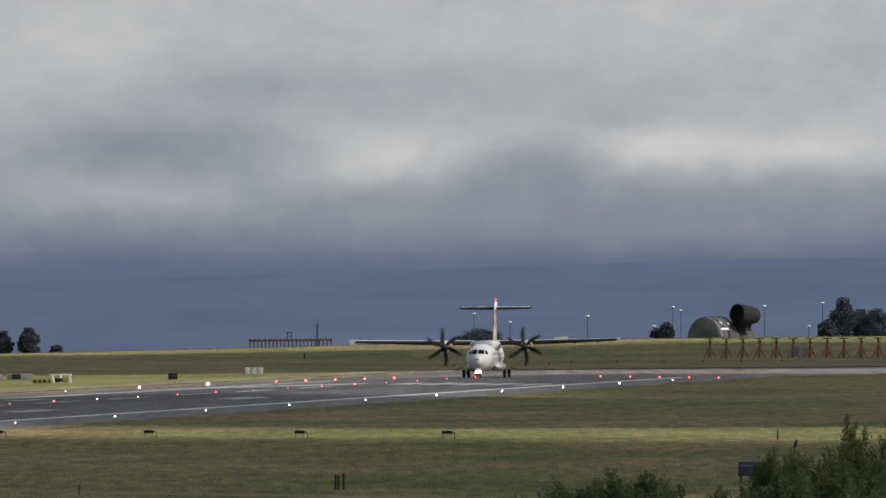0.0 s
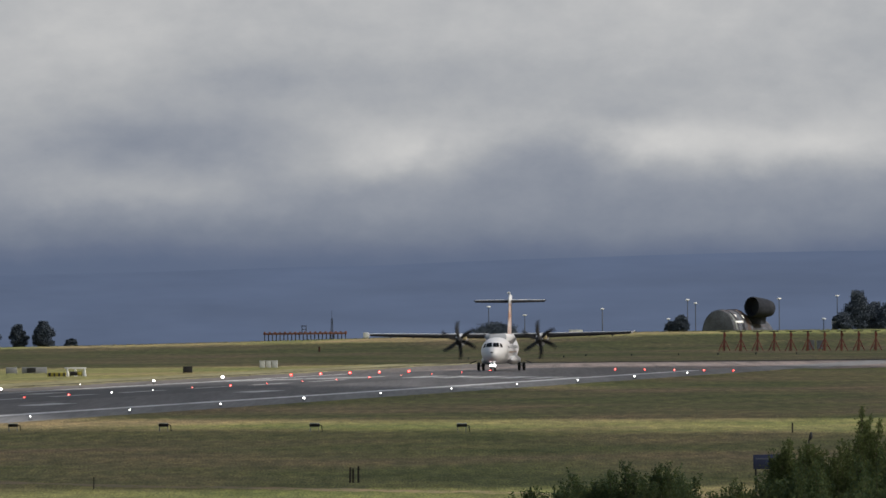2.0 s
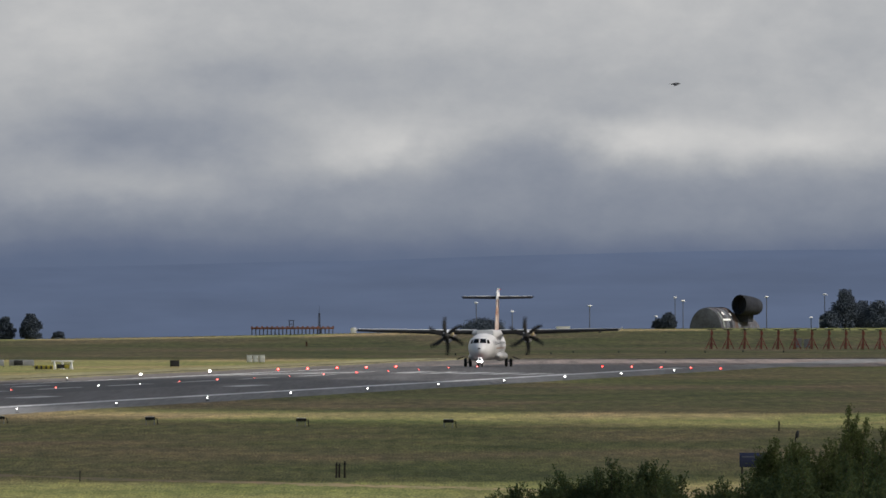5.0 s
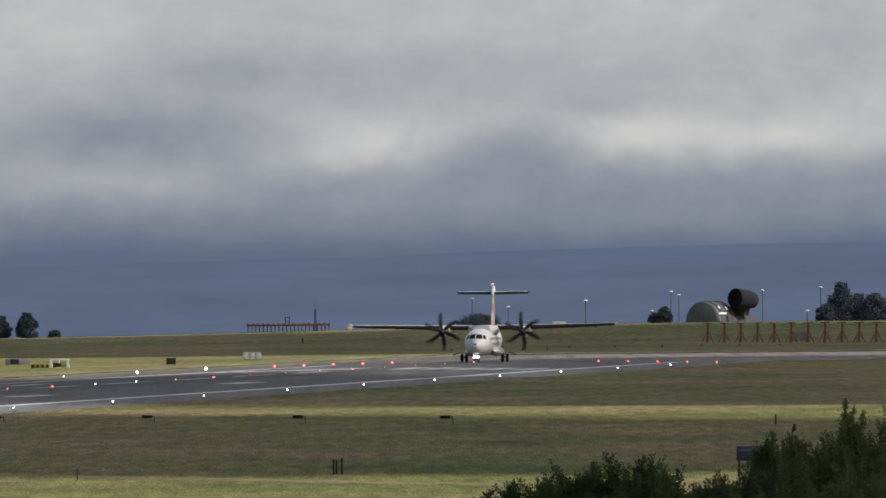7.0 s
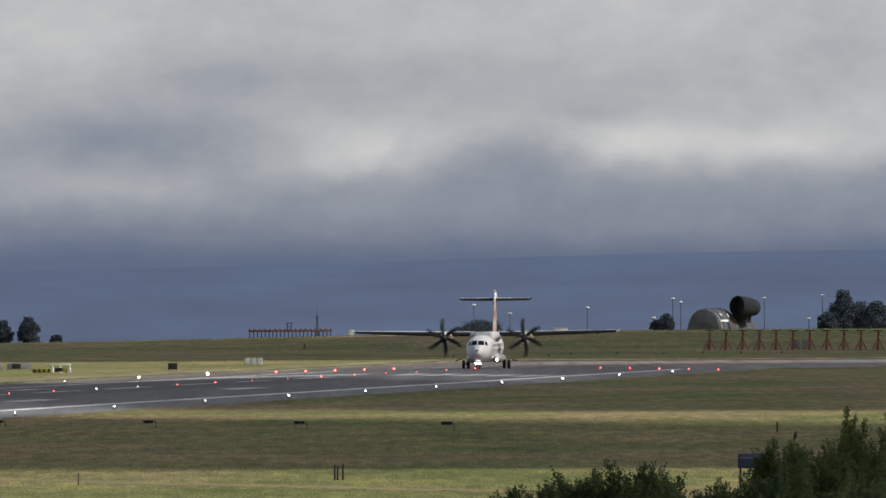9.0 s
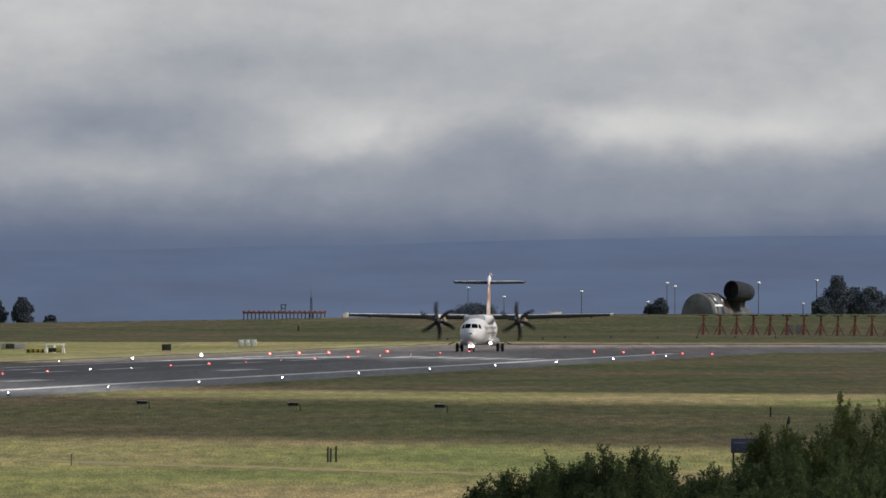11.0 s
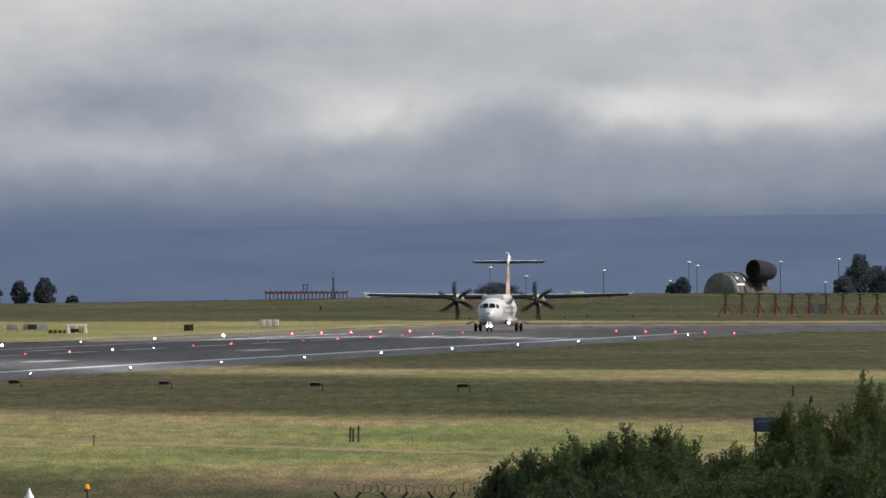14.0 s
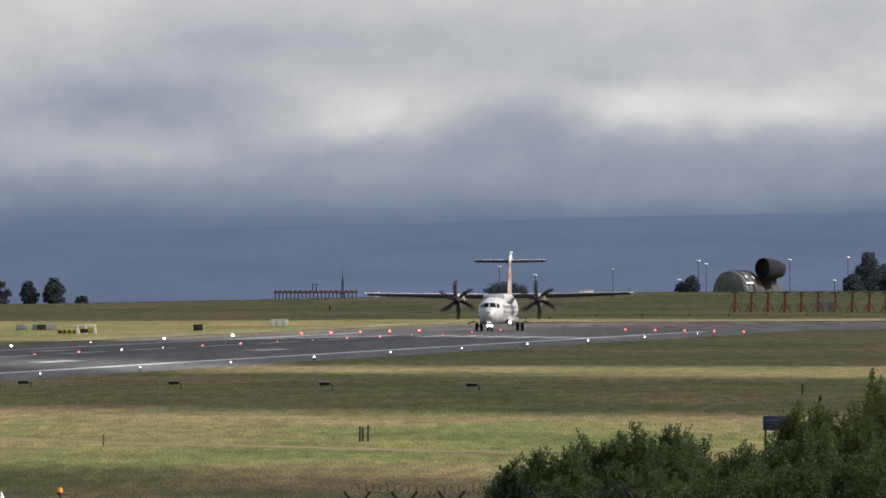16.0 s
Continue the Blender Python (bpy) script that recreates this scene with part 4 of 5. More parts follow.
for x, top in ((36.97, 6.64), (38.25, 6.09), (51.73, 6.69), (61.1, 7.06), (23.2, 5.31), (10.7, 4.43), (4.9, 5.85), (33.85, 3.58), (58.9, 3.34)):
    lamp_post(x, top)


def build_white_units():
    for x, y, w, h in ((-14.9, 2950, 0.9, 0.35), (18.9, 2950, 2.2, -0.06), (60.6, 2950, 0.8, 0.9)):
        cabinet("white_cabin", "small white cabin roof beyond the grass crest", "cabin", x, y, w, 1.6, h + crest(x) - height(x, y) + 0.2, GREY, 0.0, "white cabins")


build_white_units()


def build_trainer():
    """Fire training rig: half-round fuselage shell with a big engine duct on top."""
    x0, y0 = 43.0, 2900
    z = height(x0, y0)
    ob = thing("fire_training_rig", "smoke-stained green steel fire training rig shaped like an airliner", "training rig", "", pose(x0, y0, z, 0, 0, 0))

    def arch(y, xoff, r, zr, n=16):
        return [(xoff + r * math.cos(math.pi * k / n), y, zr * math.sin(math.pi * k / n) - 0.25) for k in range(n + 1)]

    bm = bmesh.new()
    loft(bm, [arch(0.0, -1.8, 2.60, 3.75), arch(2.0, -0.7, 2.75, 3.8), arch(5.0, 0.9, 2.75, 3.7), arch(5.6, 1.2, 2.7, 3.4), arch(8.0, 3.0, 2.5, 2.8), arch(11.0, 4.8, 2.2, 2.3)])
    part("shell", bm, CAMO, ob, smooth=50)
    bm = bmesh.new()
    loft(bm, [arch(-0.10, -1.85, 2.50, 3.6), arch(-0.02, -1.82, 2.58, 3.72)])
    part("end_wall", bm, END_GREY, ob, "dark grey end wall")
    for i, yy in enumerate((1.2, 3.2, 4.8)):
        bm = bmesh.new()
        xo = -1.8 + 0.53 * yy
        loft(bm, [arch(yy, xo, 2.80, 3.87), arch(yy + 0.12, xo + 0.06, 2.80, 3.87)])
        part("rib", bm, CAMO, ob, smooth=50)
    def on_shell(yy, a, lift=0.03):
        xo = -1.8 + 0.55 * yy if yy < 2 else -0.7 + 0.533 * (yy - 2)
        return Vector((xo + (2.72 + lift) * math.cos(a), yy, (3.76 + lift) * math.sin(a) - 0.25))

    def shell_patch(name, y0, y1, a0, a1, mat, label):
        bm = bmesh.new()
        loft(bm, [[on_shell(y0 + (y1 - y0) * i / 4, radians(a0 + (a1 - a0) * j / 4), 0.05) for j in range(5)] for i in range(5)], close=False)
        bmesh.ops.solidify(bm, geom=bm.faces[:], thickness=0.02)
        part(name, bm, mat, ob, label)

    shell_patch("pale_stripe", 0.7, 2.9, 27, 32, WHITEBOX, "faded white stripe")
    shell_patch("window", 1.5, 1.85, 44, 53, WHITEBOX, "pale window patch")
    shell_patch("window", 3.5, 3.85, 40, 50, WHITEBOX, "pale window patch")
    shell_patch("rust_patch", 3.9, 4.8, 8, 80, SCORCHED, "scorched brown panel")
    shell_patch("rust_patch", 0.3, 0.7, 10, 55, CAMO_PALE, "paler replaced panel")
    shell_patch("hatch", 2.2, 3.0, 5, 24, SOOT, "dark open hatch")
    bm = bmesh.new()
    loft(bm, [[(x + w, y, zz) for x, y in ((2.9, 5.6), (4.3, 7.6), (6.0, 7.6), (5.2, 5.6))] for zz, w in ((1.2, -0.2), (2.75, 0.0))])
    part("pylon", bm, SOOT, ob, "dark pylon")
    bm = bmesh.new()
    a, b = Vector((3.6, 4.2, 3.97)), Vector((6.5, 7.4, 3.62))
    ax = (b - a).normalized()
    side = ax.cross(Vector((0, 0, 1))).normalized()
    up = side.cross(ax)
    prof = [(0.0, 1.44), (-0.02, 1.56), (0.03, 1.62), (0.3, 1.60), (0.7, 1.48), (0.95, 1.30), (1.0, 1.2), (1.0, 1.05), (0.05, 1.40)]
    rings = []
    for s, r in prof:
        c = a + (b - a) * s
        rings.append([c + side * r * math.cos(2 * math.pi * k / 24) + up * r * math.sin(2 * math.pi * k / 24) for k in range(24)])
    vs = [[bm.verts.new(p) for p in ring] for ring in rings]
    for i in range(len(vs)):
        p, q = vs[i], vs[(i + 1) % len(vs)]
        for k in range(24):
            bm.faces.new((p[k], p[(k + 1) % 24], q[(k + 1) % 24], q[k]))
    bmesh.ops.recalc_face_normals(bm, faces=bm.faces[:])
    duct = part("engine_duct", bm, SOOT, ob, "large sooty engine duct", smooth=50)
    bm = bmesh.new()
    rings = []
    for s in (0.30, 0.31):
        c = a + (b - a) * s
        rings.append([c + side * 1.30 * math.cos(2 * math.pi * k / 24) + up * 1.30 * math.sin(2 * math.pi * k / 24) for k in range(24)])
    loft(bm, rings)
    part("bulkhead", bm, BLACK, duct)


build_trainer()


# ---- plants ----
def leaf_mesh(name, centres, size, mat, rng, thin=0.35, droop=0.3, facing=(-0.3, -0.9, 0.3)):
    """Many single leaves, each a bent pair of triangles."""
    k = len(centres)
    c = np.asarray(centres, float)
    d = rng.normal(size=(k, 3))
    d[:, 2] = np.abs(d[:, 2]) * 0.7 + droop
    d /= np.linalg.norm(d, axis=1)[:, None]
    w = np.cross(d, rng.normal(size=(k, 3)) * 0.55 + np.array(facing))
    w /= np.linalg.norm(w, axis=1)[:, None]
    s = size * rng.uniform(0.6, 1.4, k)[:, None]
    tip, side = d * s, w * s * thin
    v = np.stack([c - tip * 0.5, c + side * 0.5, c + tip * 0.5, c - side * 0.5], 1).reshape(-1, 3)
    me = bpy.data.meshes.new(name)
    me.from_pydata(v.tolist(), [], [(4 * i, 4 * i + 1, 4 * i + 2, 4 * i + 3) for i in range(k)])
    me.materials.append(mat)
    return me


def build_tree(label, x, y, top, width, shape, seed, leaves=2600, mat=FIR):
    """Tree with a tapered trunk, limbs and an uneven crown of leaf clumps."""
    rng = np.random.default_rng(seed)
    z = height(x, y)
    h = top - z
    ob = thing("tree", label, "tree", "trees on the crest", pose(x, y, z))
    bm = bmesh.new()
    rod(bm, (0, 0, -0.5), (0.05, 0, h * 0.8), max(0.08, h * 0.035), 0.03, 8)
    for i in range(9):
        a, hh = rng.uniform(0, 6.28), h * rng.uniform(0.25, 0.75)
        rr = width * 0.32 * rng.uniform(0.6, 1.1)
        rod(bm, (0, 0, hh), (rr * math.cos(a), rr * math.sin(a), hh + 0.18 * h), h * 0.012, 0.012, 5)
    part("trunk", bm, BARK, ob)
    clumps = []
    for i in range(70):
        s = rng.uniform(0.0, 1.0)
        if shape == "cone":
            r = (1 - s) ** 0.75 * (0.75 + 0.35 * rng.random())
        else:
            r = math.sqrt(max(0.02, 1 - (1.7 * s - 0.62) ** 2)) * (0.75 + 0.3 * rng.random())
        a = rng.uniform(0, 6.28)
        q = math.sqrt(rng.random())
        clumps.append((r * q * width / 2 * math.cos(a), r * q * width / 2 * math.sin(a), h * (0.06 + 0.90 * s), width * rng.uniform(0.07, 0.14)))
    pts = []
    for i in range(leaves * 4):
        cx, cy, cz, cr = clumps[rng.integers(len(clumps))]
        o = np.clip(rng.normal(size=3), -1.7, 1.7) * cr * np.array((0.72, 0.72, 0.55))
        pts.append((cx + o[0], cy + o[1], max(0.02, cz + o[2])))
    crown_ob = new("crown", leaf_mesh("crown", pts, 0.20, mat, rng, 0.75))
    crown_ob.parent = ob
    tagged(crown_ob, kind="stuff")
    return ob


build_tree("dark broad tree on the grass crest", 64.4, 2950, 7.5, 6.6, "cone", 1, 5200)
build_tree("dark broad tree on the grass crest", 67.2, 2956, 5.6, 5.4, "round", 2, 4200)
build_tree("dark rounded tree on the grass crest", 70.0, 2950, 5.9, 5.2, "round", 3, 4200)
build_tree("dark low tree beside other trees", 62.0, 2948, 4.2, 3.4, "round", 4, 2600)
build_tree("dark rounded tree on the grass crest", 74.5, 2955, 5.2, 5.2, "round", 5, 3600)
build_tree("small dark tree by the lamp posts", 35.9, 2950, 4.05, 2.7, "round", 6, 2400)
build_tree("small dark bush by the lamp posts", 34.2, 2952, 3.1, 1.8, "round", 7, 1500)
build_tree("low dark shrub behind the grass crest", 6.0, 2950, 2.65, 7.0, "round", 8, 2600)
build_tree("dark oval tree on the grass crest", -66.9, 2950, 3.95, 3.7, "round", 9, 3600)
build_tree("dark oval tree on the grass crest", -71.0, 2952, 3.65, 2.9, "round", 10, 3000)
build_tree("dark oval tree on the grass crest", -76.0, 2952, 3.8, 3.6, "round", 11, 3000)
build_tree("very low dark shrub on the crest", -62.5, 2950, 1.25, 2.0, "round", 12, 900)


def build_shrub(x, y, top, width, seed, pale, leaves):
    """Willow shrub: many upright stems with leaves along them, dense below and ragged on top."""
    rng = np.random.default_rng(seed)
    ob = thing("shrub", "pale green upright willow shrub with ragged shoots" if pale else "dense dark green willow shrub with leafy shoots", "shrub", "willow thicket", pose(x, y, height(x, y)))
    bm = bmesh.new()
    pts, pale_pts = [], []
    stems = 34
    per = leaves // stems
    for i in range(stems):
        a, q = rng.uniform(0, 6.28), math.sqrt(rng.random())
        fx, fy = math.cos(a) * q, math.sin(a) * q
        hh = 0.91 * top * (0.72 + 0.30 * rng.random()) * (1 - 0.42 * q * q)
        b = Vector((fx * width * 0.22, fy * width * 0.22, -0.1))
        t = Vector((fx * width * 0.5, fy * width * 0.5, hh))
        mid = (b + t) / 2 + Vector((fx * width * 0.10, fy * width * 0.1, hh * 0.10))
        rod(bm, b, mid, 0.028, 0.018, 5)
        rod(bm, mid, t, 0.018, 0.005, 5)
        for k in range(per):
            s = rng.random() ** 0.72
            p = (b.lerp(mid, s * 2) if s < 0.5 else mid.lerp(t, s * 2 - 1))
            spread = width * 0.15 * (1 - s) + 0.13
            o = rng.normal(size=3) * spread * np.array((1, 1, 0.8))
            (pale_pts if (s > 0.86 and rng.random() < 0.5) else pts).append((p.x + o[0], p.y + o[1], max(0.05, p.z + o[2])))
        # upright shoots with small leaves all along
        for n_ in range(3):
            u = t + Vector((rng.normal() * 0.16, rng.normal() * 0.16, min(0.38, hh * rng.uniform(0.05, 0.16))))
            f0 = mid.lerp(t, rng.uniform(0.5, 1.0))
            rod(bm, f0, u, 0.007, 0.003, 4)
            for k in range(48):
                p = f0.lerp(u, rng.random())
                o = rng.normal(size=3) * 0.04
                (pale_pts if rng.random() < 0.4 else pts).append((p.x + o[0], p.y + o[1], p.z + o[2]))
    part("stem", bm, BARK, ob, "thin brown stems")
    for nm, pp, mt in (("foliage", pts, LEAF_PALE if pale else LEAF), ("shoot", pale_pts, LEAF_PALE)):
        f = new(nm, leaf_mesh(nm, pp, 0.088, mt, rng, 0.45))
        f.parent = ob
        tagged(f, kind="stuff")


# x, y, height, width, pale foliage
LOW_SHRUBS = ((1.6, 562, 2.2, 2.2, 0), (2.7, 560, 3.05, 2.3, 0), (4.0, 561, 3.25, 2.5, 0), (5.1, 560, 3.5, 2.2, 0), (6.1, 559, 3.55, 2.0, 0), (7.2, 561, 3.1, 2.2, 0),
          (3.2, 557, 1.94, 2.6, 0), (5.4, 556, 2.24, 2.8, 0), (7.8, 556, 2.14, 3.0, 0), (3.3, 561, 3.1, 1.8, 0), (4.6, 561, 3.3, 1.8, 0), (6.7, 562, 3.4, 1.6, 0),
          (1.25, 561, 2.45, 0.9, 0))
TALL_SHRUBS = ((8.4, 560, 2.94, 2.3, 0), (9.5, 562, 3.21, 2.1, 0), (10.05, 566, 4.4, 1.4, 1), (10.7, 561, 3.77, 2.4, 0), (10.9, 565, 4.18, 1.8, 1), (11.8, 563, 4.64, 2.1, 1),
          (12.5, 565, 5.15, 2.0, 1), (13.2, 562, 4.69, 2.6, 0), (13.9, 565, 5.1, 2.2, 1), (15.2, 563, 4.9, 2.8, 1), (10.2, 556, 2.55, 3.0, 0), (12.4, 556, 3.26, 3.0, 0),
          (14.6, 557, 3.67, 3.0, 0), (10.0, 566, 3.4, 1.6, 1), (10.8, 563.5, 4.1, 0.7, 1))
for i, (x, y, top, wd, pale) in enumerate(LOW_SHRUBS + TALL_SHRUBS):
    build_shrub(x, y, top, wd, 100 + i, pale, 12500)


def build_blue_sign():
    ob = thing("blue_sign", "dark blue notice board half hidden by shrubs", "sign", "", pose(11.77, 700, 0))
    bm = bmesh.new()
    box(bm, (0, 0, 2.05), (1.1, 0.05, 0.56), 0.01)
    face = part("panel", bm, BLUE, ob)
    for k, w in enumerate((0.7,)):
        bm = bmesh.new()
        box(bm, (-0.1, -0.03, 2.17 - 0.16 * k), (w, 0.008, 0.05))
        part("line", bm, FADED, face, "faint line of writing", smooth=0)
    for sx in (-1, 1):
        bm = bmesh.new()
        rod(bm, (sx * 0.45, 0.05, -0.3), (sx * 0.45, 0.05, 2.3), 0.035)
        part("post", bm, DARKSTEEL, ob)


build_blue_sign()



def build_crest_fringe():
    """Rough tussocks that break the line of the crest."""
    rng = np.random.default_rng(11)
    pts = []
    for i in range(5200):
        x = rng.uniform(-85, 85)
        if noise.noise((x * 0.05, 8, 1)) < -0.1 and rng.random() < 0.8:
            continue
        y = 2800 + rng.normal() * 12
        pts.append((x, y, height(x, y) + rng.uniform(-0.05, 0.08)))
    ob = new("crest_grass", leaf_mesh("crest_grass", pts, 0.22, TUSSOCK, rng, 0.4, 0.8))
    tagged(ob, "rough dark tussocks along the grass crest", "grass", kind="stuff")


build_crest_fringe()


def build_mounds():
    """Low soft hummocks of grass that give the field its relief."""
    rng = np.random.default_rng(21)
    k = 16000
    y = 630 + 620 * rng.random(k) ** 1.3
    x = (rng.random(k) - 0.5) * 0.060 * y
    rad = rng.uniform(0.4, 1.3, k)
    top = rng.uniform(0.015, 0.055, k)
    vs, fs = [], []
    for i in range(k):
        z = height(x[i], y[i])
        a0 = rng.uniform(0, 6.28)
        o = len(vs)
        vs.append((x[i], y[i], z + top[i]))
        for j in range(6):
            a = a0 + j * math.pi / 3
            vs.append((x[i] + rad[i] * math.cos(a), y[i] + rad[i] * math.sin(a), z - 0.02))
            fs.append((o, o + 1 + j, o + 1 + (j + 1) % 6))
    me = bpy.data.meshes.new("grass_hummock")
    me.from_pydata(vs, [], fs)
    me.materials.append(GRASS)
    me.shade_smooth()
    tagged(new("grass_hummock", me), "low soft hummocks of rough airfield grass", "grass", kind="stuff")


build_mounds()


# ---- boundary fence ----
def build_fence():
    ob = thing("security_fence", "dark steel boundary fence with forked tops and coiled razor wire", "fence", "", pose(0, 500, 0))
    step, first, count = 1.285, -3.08, 7
    for i in range(count):
        x = first + step * i
        bm = bmesh.new()
        box(bm, (x, 0, 0.75), (0.07, 0.07, 1.9), 0.008)
        post = part("post", bm, DARKSTEEL, ob)
        for s in (-1, 1):
            bm = bmesh.new()
            rod(bm, (x, 0, 1.68), (x + s * 0.36, 0, 2.16), 0.042, 0.036, 6)
            part("arm", bm, DARKSTEEL, post)
    for h in (0.1, 0.9, 1.65):
        bm = bmesh.new()
        rod(bm, (first, 0, h), (first + step * (count - 1), 0, h), 0.012, n=5)
        part("rail_wire", bm, STEEL, ob)
    bm = bmesh.new()
    x0, x1 = first - 0.1, first + step * (count - 1)
    turns, seg = 40, 20
    old = None
    for i in range(turns * seg):
        s = i / (turns * seg)
        a = 2 * math.pi * i / seg
        r = 0.16 + 0.03 * math.sin(i * 0.013 * 6)
        p = Vector((x0 + (x1 - x0) * s + 0.16 * math.cos(a), 0.3 * math.cos(a * 0.5), 2.20 + 0.05 * math.sin(s * 17) + r * math.sin(a)))
        if old:
            rod(bm, old, p, 0.006, n=4)
        old = p
    part("razor_coil", bm, DARKSTEEL, ob, "coiled razor wire")
    bm = bmesh.new()
    for i in range(78):
        x = first + step * (count - 1) * i / 77
        rod(bm, (x, 0.01, 0.05), (x, 0.01, 1.66), 0.004, n=3)
    for i in range(17):
        rod(bm, (first, 0.014, 0.06 + 0.1 * i), (first + step * (count - 1), 0.014, 0.06 + 0.1 * i), 0.004, n=3)
    part("mesh", bm, STEEL, ob, "welded wire mesh")


build_fence()


# ---- tractor ----
def build_tractor():
    ob = thing("tractor", "green farm tractor with roof work lamps and an amber beacon", "tractor")
    bm = bmesh.new()
    box(bm, (0, -1.55, 1.05), (0.78, 1.9, 0.72), 0.12)
    part("bonnet", bm, GREENPAINT, ob)
    bm = bmesh.new()
    box(bm, (0, -0.6, 0.75), (0.5, 3.4, 0.4), 0.05)
    part("chassis", bm, DARKSTEEL, ob)
    bm = bmesh.new()
    loft(bm, [[(x * w, y * d, z) for x, y in ((-1, -1), (1, -1), (1, 1), (-1, 1))] for z, w, d in ((1.0, 0.72, 0.70), (1.5, 0.82, 0.80), (2.14, 0.78, 0.74))])
    part("cab_glass", bm, GLASS_DARK, ob, "dark cab glazing")
    for sx in (-1, 1):
        for sy in (-1, 1):
            bm = bmesh.new()
            rod(bm, (sx * 0.78, sy * 0.76, 1.0), (sx * 0.80, sy * 0.76, 2.16), 0.05)
            part("pillar", bm, BLACK, ob)
    bm = bmesh.new()
    box(bm, (0, 0, 2.24), (1.92, 1.75, 0.22), 0.09)
    roof = part("roof", bm, GREENPAINT, ob, "rounded dark green cab roof")
    for x in (-0.62, -0.40, 0.22, 0.44):
        bm = bmesh.new()
        rod(bm, (x, -0.86, 2.22), (x, -0.94, 2.22), 0.045, 0.055, 12)
        lamp = part("work_lamp", bm, BLACK, roof)
        bm = bmesh.new()
        ball(bm, (x, -0.945, 2.22), (0.045, 0.02, 0.045), 12)
        part("lens", bm, LAMP_WARM, lamp, "glowing warm lens")
    bm = bmesh.new()
    rod(bm, (-0.62, 0, 2.34), (-0.62, 0, 2.42), 0.14, 0.12, 14)
    rod(bm, (-0.62, 0, 2.42), (-0.62, 0, 2.64), 0.10, 0.015, 14)
    part("antenna_dome", bm, WHITEBOX, roof, "white pointed antenna dome")
    bm = bmesh.new()
    rod(bm, (0.9, 0, 2.2), (0.9, 0, 2.56), 0.022)
    rod(bm, (0.9, 0, 2.54), (0.9, 0, 2.61), 0.085, 0.07, 12)
    stalk = part("beacon_stalk", bm, BLACK, roof)
    bm = bmesh.new()
    rod(bm, (0.9, 0, 2.61), (0.9, 0, 2.70), 0.062, 0.055, 12)
    ball(bm, (0.9, 0, 2.70), (0.055, 0.055, 0.035), 12)
    part("lens", bm, AMBER, stalk, "amber beacon lens")
    for s in (-1, 1):
        bm = bmesh.new()
        rod(bm, (s * 0.85, -0.7, 2.1), (s * 1.2, -0.8, 2.16), 0.02)
        part("mirror_arm", bm, BLACK, ob)
        bm = bmesh.new()
        box(bm, (s * 1.30, -0.8, 2.12), (0.24, 0.06, 0.38), 0.03)
        part("mirror", bm, BLACK, ob)
        for y, r, w in ((0.35, 0.82, 0.46), (-2.1, 0.55, 0.36)):
            bm = bmesh.new()
            x = s * (0.92 if y > 0 else 0.8)
            loft(bm, [[(x + px, y + rr * math.cos(2 * math.pi * k / 22), r + rr * math.sin(2 * math.pi * k / 22)) for k in range(22)]
                      for px, rr in ((-w / 2, r * 0.6), (-w / 2, r * 0.9), (-w * 0.3, r), (w * 0.3, r), (w / 2, r * 0.9), (w / 2, r * 0.6))])
            tyre = part("tyre", bm, RUBBER, ob, "black lugged tyre")
            bm = bmesh.new()
            rod(bm, (x - w * 0.52, y, r), (x + w * 0.52, y, r), r * 0.5, n=16)
            part("rim", bm, YELLOW, tyre)
        bm = bmesh.new()
        box(bm, (s * 0.92, 0.3, 1.68), (0.5, 1.3, 0.07), 0.03)
        part("mudguard", bm, GREENPAINT, ob)
    bm = bmesh.new()
    rod(bm, (-0.98, -0.75, 1.2), (-0.98, -0.75, 2.2), 0.05)
    rod(bm, (-0.98, -0.75, 2.18), (-1.03, -0.85, 2.36), 0.05)
    part("exhaust", bm, BLACK, ob)
    return ob


tractor = build_tractor()


# ---- bird ----
def build_bird():
    ob = thing("bird", "small black crow in flapping flight", "bird")
    bm = bmesh.new()
    loft(bm, [[(x, 0.5 * r * math.cos(k * math.pi / 5), r * math.sin(k * math.pi / 5)) for k in range(10)] for x, r in ((-0.20, 0.008), (-0.1, 0.035), (0.02, 0.05), (0.10, 0.042), (0.15, 0.03), (0.19, 0.022), (0.23, 0.004))])
    part("body", bm, FEATHER, ob, smooth=60)
    bm = bmesh.new()
    loft(bm, [[(-0.16, -0.02, 0.0), (-0.16, 0.02, 0.0), (-0.16, 0.02, 0.012), (-0.16, -0.02, 0.012)], [(-0.30, -0.06, 0), (-0.30, 0.06, 0), (-0.30, 0.06, 0.008), (-0.30, -0.06, 0.008)]])
    part("tail", bm, FEATHER, ob)
    wings = []
    for s in (-1, 1):
        bm = bmesh.new()
        loft(bm, [[(0.09, s * 0.02, 0.01), (-0.09, s * 0.02, 0.01), (-0.09, s * 0.02, 0.028), (0.09, s * 0.02, 0.028)],
                  [(0.12, s * 0.17, 0.02), (-0.08, s * 0.17, 0.02), (-0.08, s * 0.17, 0.032), (0.12, s * 0.17, 0.032)],
                  [(0.02, s * 0.29, 0.02), (-0.06, s * 0.29, 0.02), (-0.06, s * 0.29, 0.026), (0.02, s * 0.29, 0.026)]])
        wings.append((part("wing", bm, FEATHER, ob), s))
    return ob, wings


bird, bird_wings = build_bird()


# ---- drifting clouds that shade the field ----
VAPOUR = material("cloud_vapour", (0.8, 0.8, 0.82), 1.0, 0, 0.05, 60)


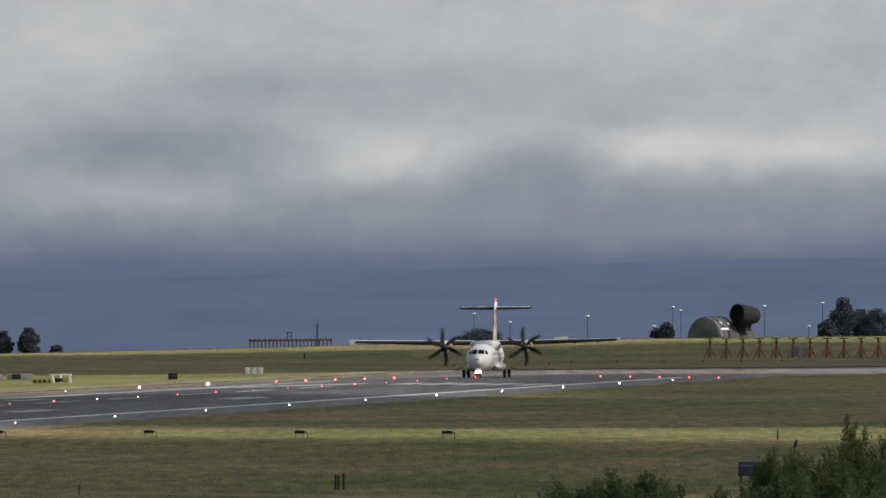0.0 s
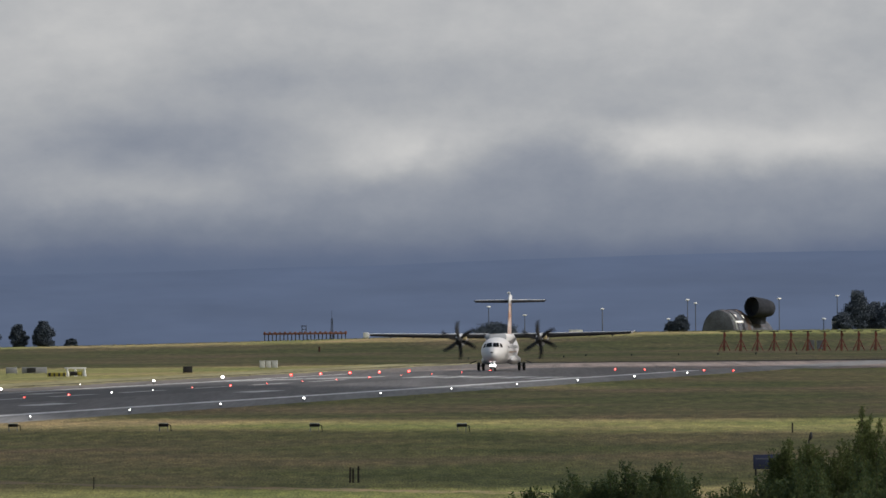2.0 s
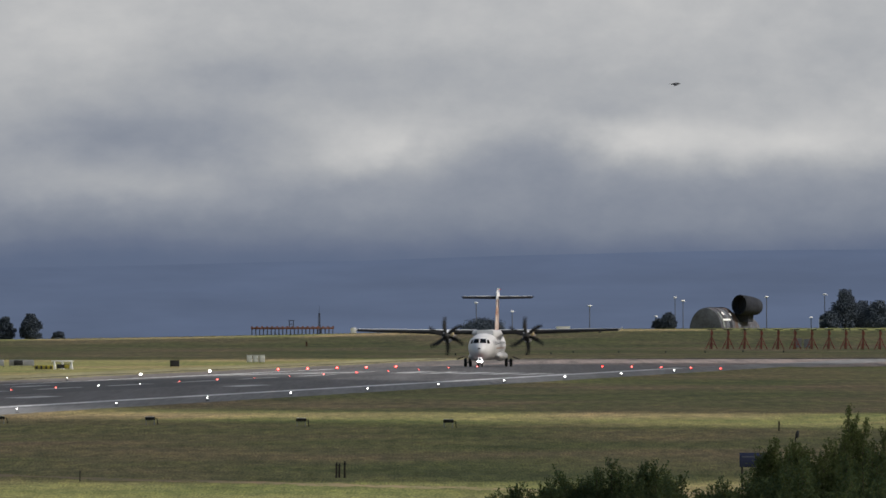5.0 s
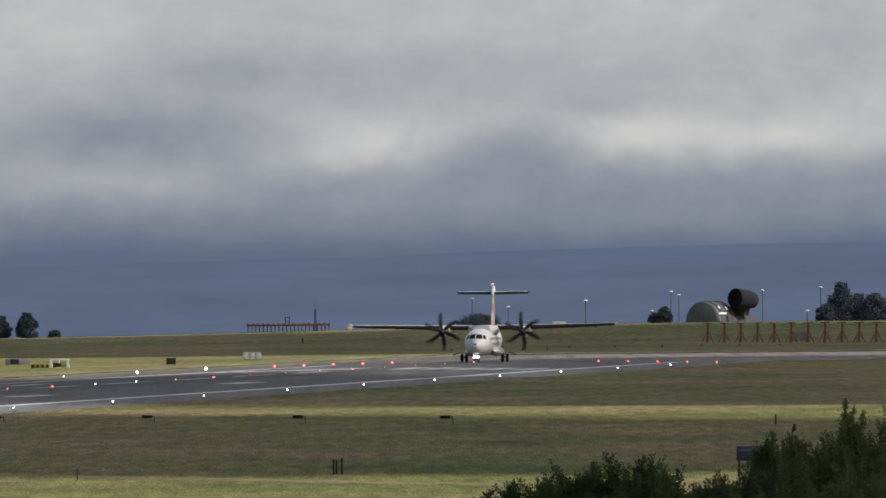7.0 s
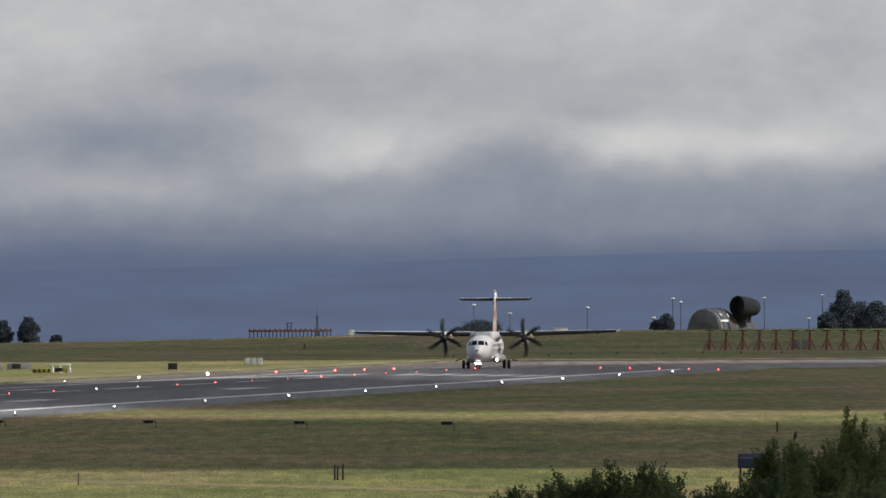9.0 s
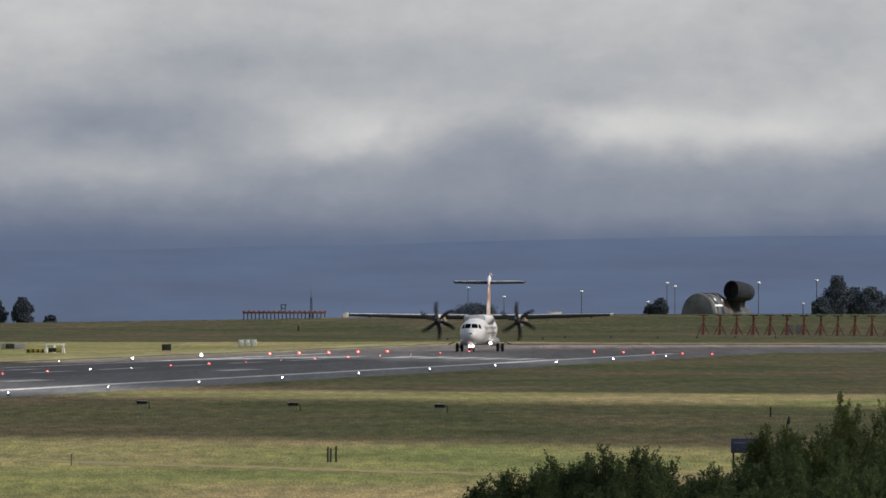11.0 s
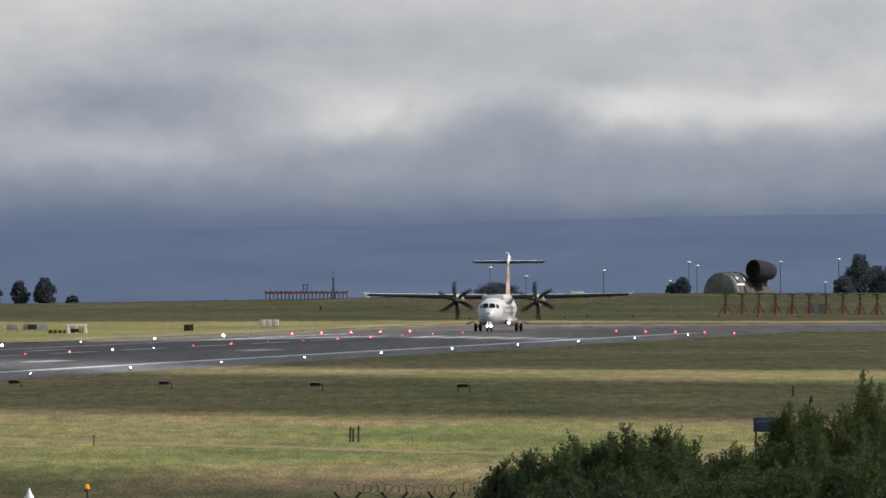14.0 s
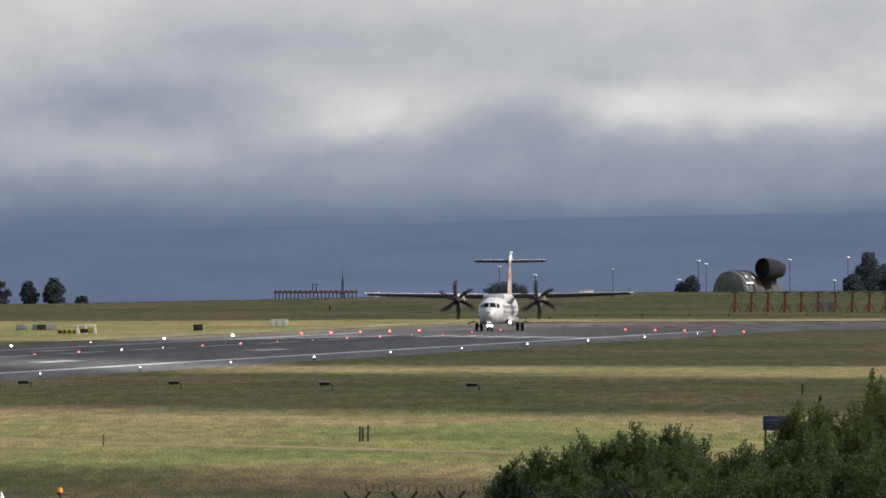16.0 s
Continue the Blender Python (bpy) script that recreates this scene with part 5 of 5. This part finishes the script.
def build_cloud(x, y, half_w, half_l, seed, turn):
    """Lumpy flat-based cloud high over the field; x, y is the middle of its shadow."""
    way = 320 / SUN_DIR.z
    at = Vector((x, y, 0)) + SUN_DIR * way
    ob = thing("cloud", "pale grey flat-based cloud drifting over the airfield", "cloud", "drifting clouds", Matrix.Translation(at) @ Matrix.Rotation(turn, 4, "Z"))
    bm = bmesh.new()
    n = 110
    rings = []
    for lvl, k in ((0.0, 0.55), (0.0, 0.93), (6, 1.0), (16, 0.92), (28, 0.7), (36, 0.35)):
        ring = []
        for i in range(n):
            a = 2 * math.pi * i / n
            c, s = math.cos(a), math.sin(a)
            q = 1 / (abs(c) ** 3 + abs(s) ** 3) ** (1 / 3)
            f = q * (1 + 0.14 * noise.noise((c * 2 + seed, s * 2, 1)) + 0.12 * noise.noise((c * 6, s * 6 + seed, 2)) + 0.06 * noise.noise((c * 17, s * 17 + seed, 2)))
            ring.append((half_w * f * c * k, half_l * f * s * k, lvl + 5 * noise.noise((c * 5, s * 5, lvl + seed))))
        rings.append(ring)
    loft(bm, rings)
    part("vapour", bm, VAPOUR, ob, smooth=80)
    return ob, at, turn


LIE = math.atan2(1, 2.5)
CLOUDS = [build_cloud(*c) for c in ((-90, 640, 52, 230, 1, LIE), (0, 980, 59, 230, 2, LIE), (0, 1394, 80, 230, 3, LIE), (66, 2390, 66, 305, 4, 0.02), (-25, 2400, 82, 300, 5, 0.02), (52, 1700, 25, 260, 6, 0.03))]
SCUD = build_cloud(0, 890, 60, 80, 7, LIE)


def build_perched_bird():
    ob = thing("bird", "small dark bird perched on the top of a shrub", "bird", "", pose(10.8, 563.5, 4.04) @ Matrix.Diagonal((0.75, 0.75, 0.75, 1)))
    bm = bmesh.new()
    loft(bm, [[(0.5 * z_ * 0.25 + rr * math.cos(k * math.pi / 5), rr * math.sin(k * math.pi / 5), z_) for k in range(10)] for z_, rr in ((-0.02, 0.02), (0.05, 0.07), (0.15, 0.085), (0.22, 0.06), (0.27, 0.05), (0.31, 0.015))])
    part("body", bm, FEATHER, ob, smooth=60)
    bm = bmesh.new()
    box(bm, (-0.06, 0, -0.06), (0.05, 0.03, 0.2), 0.01)
    part("tail", bm, FEATHER, ob)
    bm = bmesh.new()
    rod(bm, (0.06, 0, 0.27), (0.14, 0, 0.26), 0.015, 0.003, 6)
    part("beak", bm, BLACK, ob)
    bm = bmesh.new()
    rod(bm, (0.01, -0.02, 0.06), (0.01, -0.02, -0.12), 0.006, n=5)
    rod(bm, (0.01, 0.02, 0.06), (0.01, 0.02, -0.12), 0.006, n=5)
    part("leg", bm, BLACK, ob)


build_perched_bird()


# ---- what moves ----
ROLL = ((0, 0), (10.6, 0), (11, 0.35), (11.5, 0.7), (12, 1.1), (12.5, 1.8), (13, 2.4), (13.5, 3.3), (14, 4.2), (14.5, 5.7), (15, 7.5), (15.5, 10.1), (16, 12.9))


def rolled(t):
    return float(np.interp(t, [a for a, b in ROLL], [b for a, b in ROLL]))


def motions():
    # aircraft: waits, then rolls toward the eye along the runway
    def aircraft_pose(t, go):
        turn = 4.5 + 0.7 * smooth_step(11, 16, t)
        x, y, z = on_axis(1834.0 - go, C_LAT, crown(C_LAT))
        return pose(x, y, z, 0, 0, -turn)

    walk(airliner, [(t, aircraft_pose(t, go)) for t, go in ROLL])
    steps = [0.1 * i for i in range(161)]
    for tyre, (x, y, r) in air_wheels:
        walk(tyre, [(t, pose(x, y, r, math.degrees(rolled(t) / r))) for t in steps if t == 0 or t > 10.5])
    for hub, at in air_props:
        walk(hub, [(i / 30, pose(*at, 0, 80.0 * i - 8)) for i in range(481)])
    walk(beacon, [(t, pose(*BEACON_AT, 0, 0, 300.0 * (t + 0.04))) for t in steps])
    hinge = LAMP_HINGE
    walk(landing_lamp, [(0, pose(*hinge, 89)), (7.05, pose(*hinge, 89)), (7.4, pose(*hinge)), (16, pose(*hinge))])
    # clouds drift slowly to the left
    walk(cloud_sky, [(0, pose(3, 0, -1.5)), (16, pose(-8.5, 0, -2.5))])
    for ob, at, turn in CLOUDS:
        walk(ob, [(t, Matrix.Translation(at + Vector((0, 9.7 * t, 0))) @ Matrix.Rotation(turn, 4, "Z")) for t in (0, 16)])
    # a smaller scrap of cloud hangs back, then catches up with the others
    ob, at, turn = SCUD
    walk(ob, [(t, Matrix.Translation(at + Vector((0, go, 0))) @ Matrix.Rotation(turn, 4, "Z")) for t, go in ((0, -15), (3, 0), (7, 15), (9, 70), (11, 140), (16, 220))])
    walk(tractor, [(0, pose(-4.6, 500, 0, 0, 0, -7)), (6, pose(-7.0, 492.5, 0, 0, 0, -7)), (11, pose(-9.33, 483.3, 0, 0, 0, -7)), (13.5, pose(-10.34, 475.1, 0, 0, 0, -7)), (16, pose(-11.35, 467, 0, 0, 0, -7))])
    walk(bird, [(0, pose(-55.0, 800, 13.6, 0, -3, 0)), (3, pose(-15.7, 800, 15.3, 0, -3, 0)), (3.5, pose(-9.2, 800, 15.6, 0, -3, 0)), (4, pose(-2.65, 800, 16.3, 0, -4, 0)), (4.5, pose(3.7, 800, 16.95, 0, -4, 0)), (6.5, pose(29.5, 800, 19.2, 0, -4, 0)), (16, pose(152.0, 800, 29.0, 0, -4, 0))])
    for wing, s in bird_wings:
        walk(wing, [(i / 10, pose(0, 0, 0, s * (48 if i % 2 else -22))) for i in range(161)])


motions()
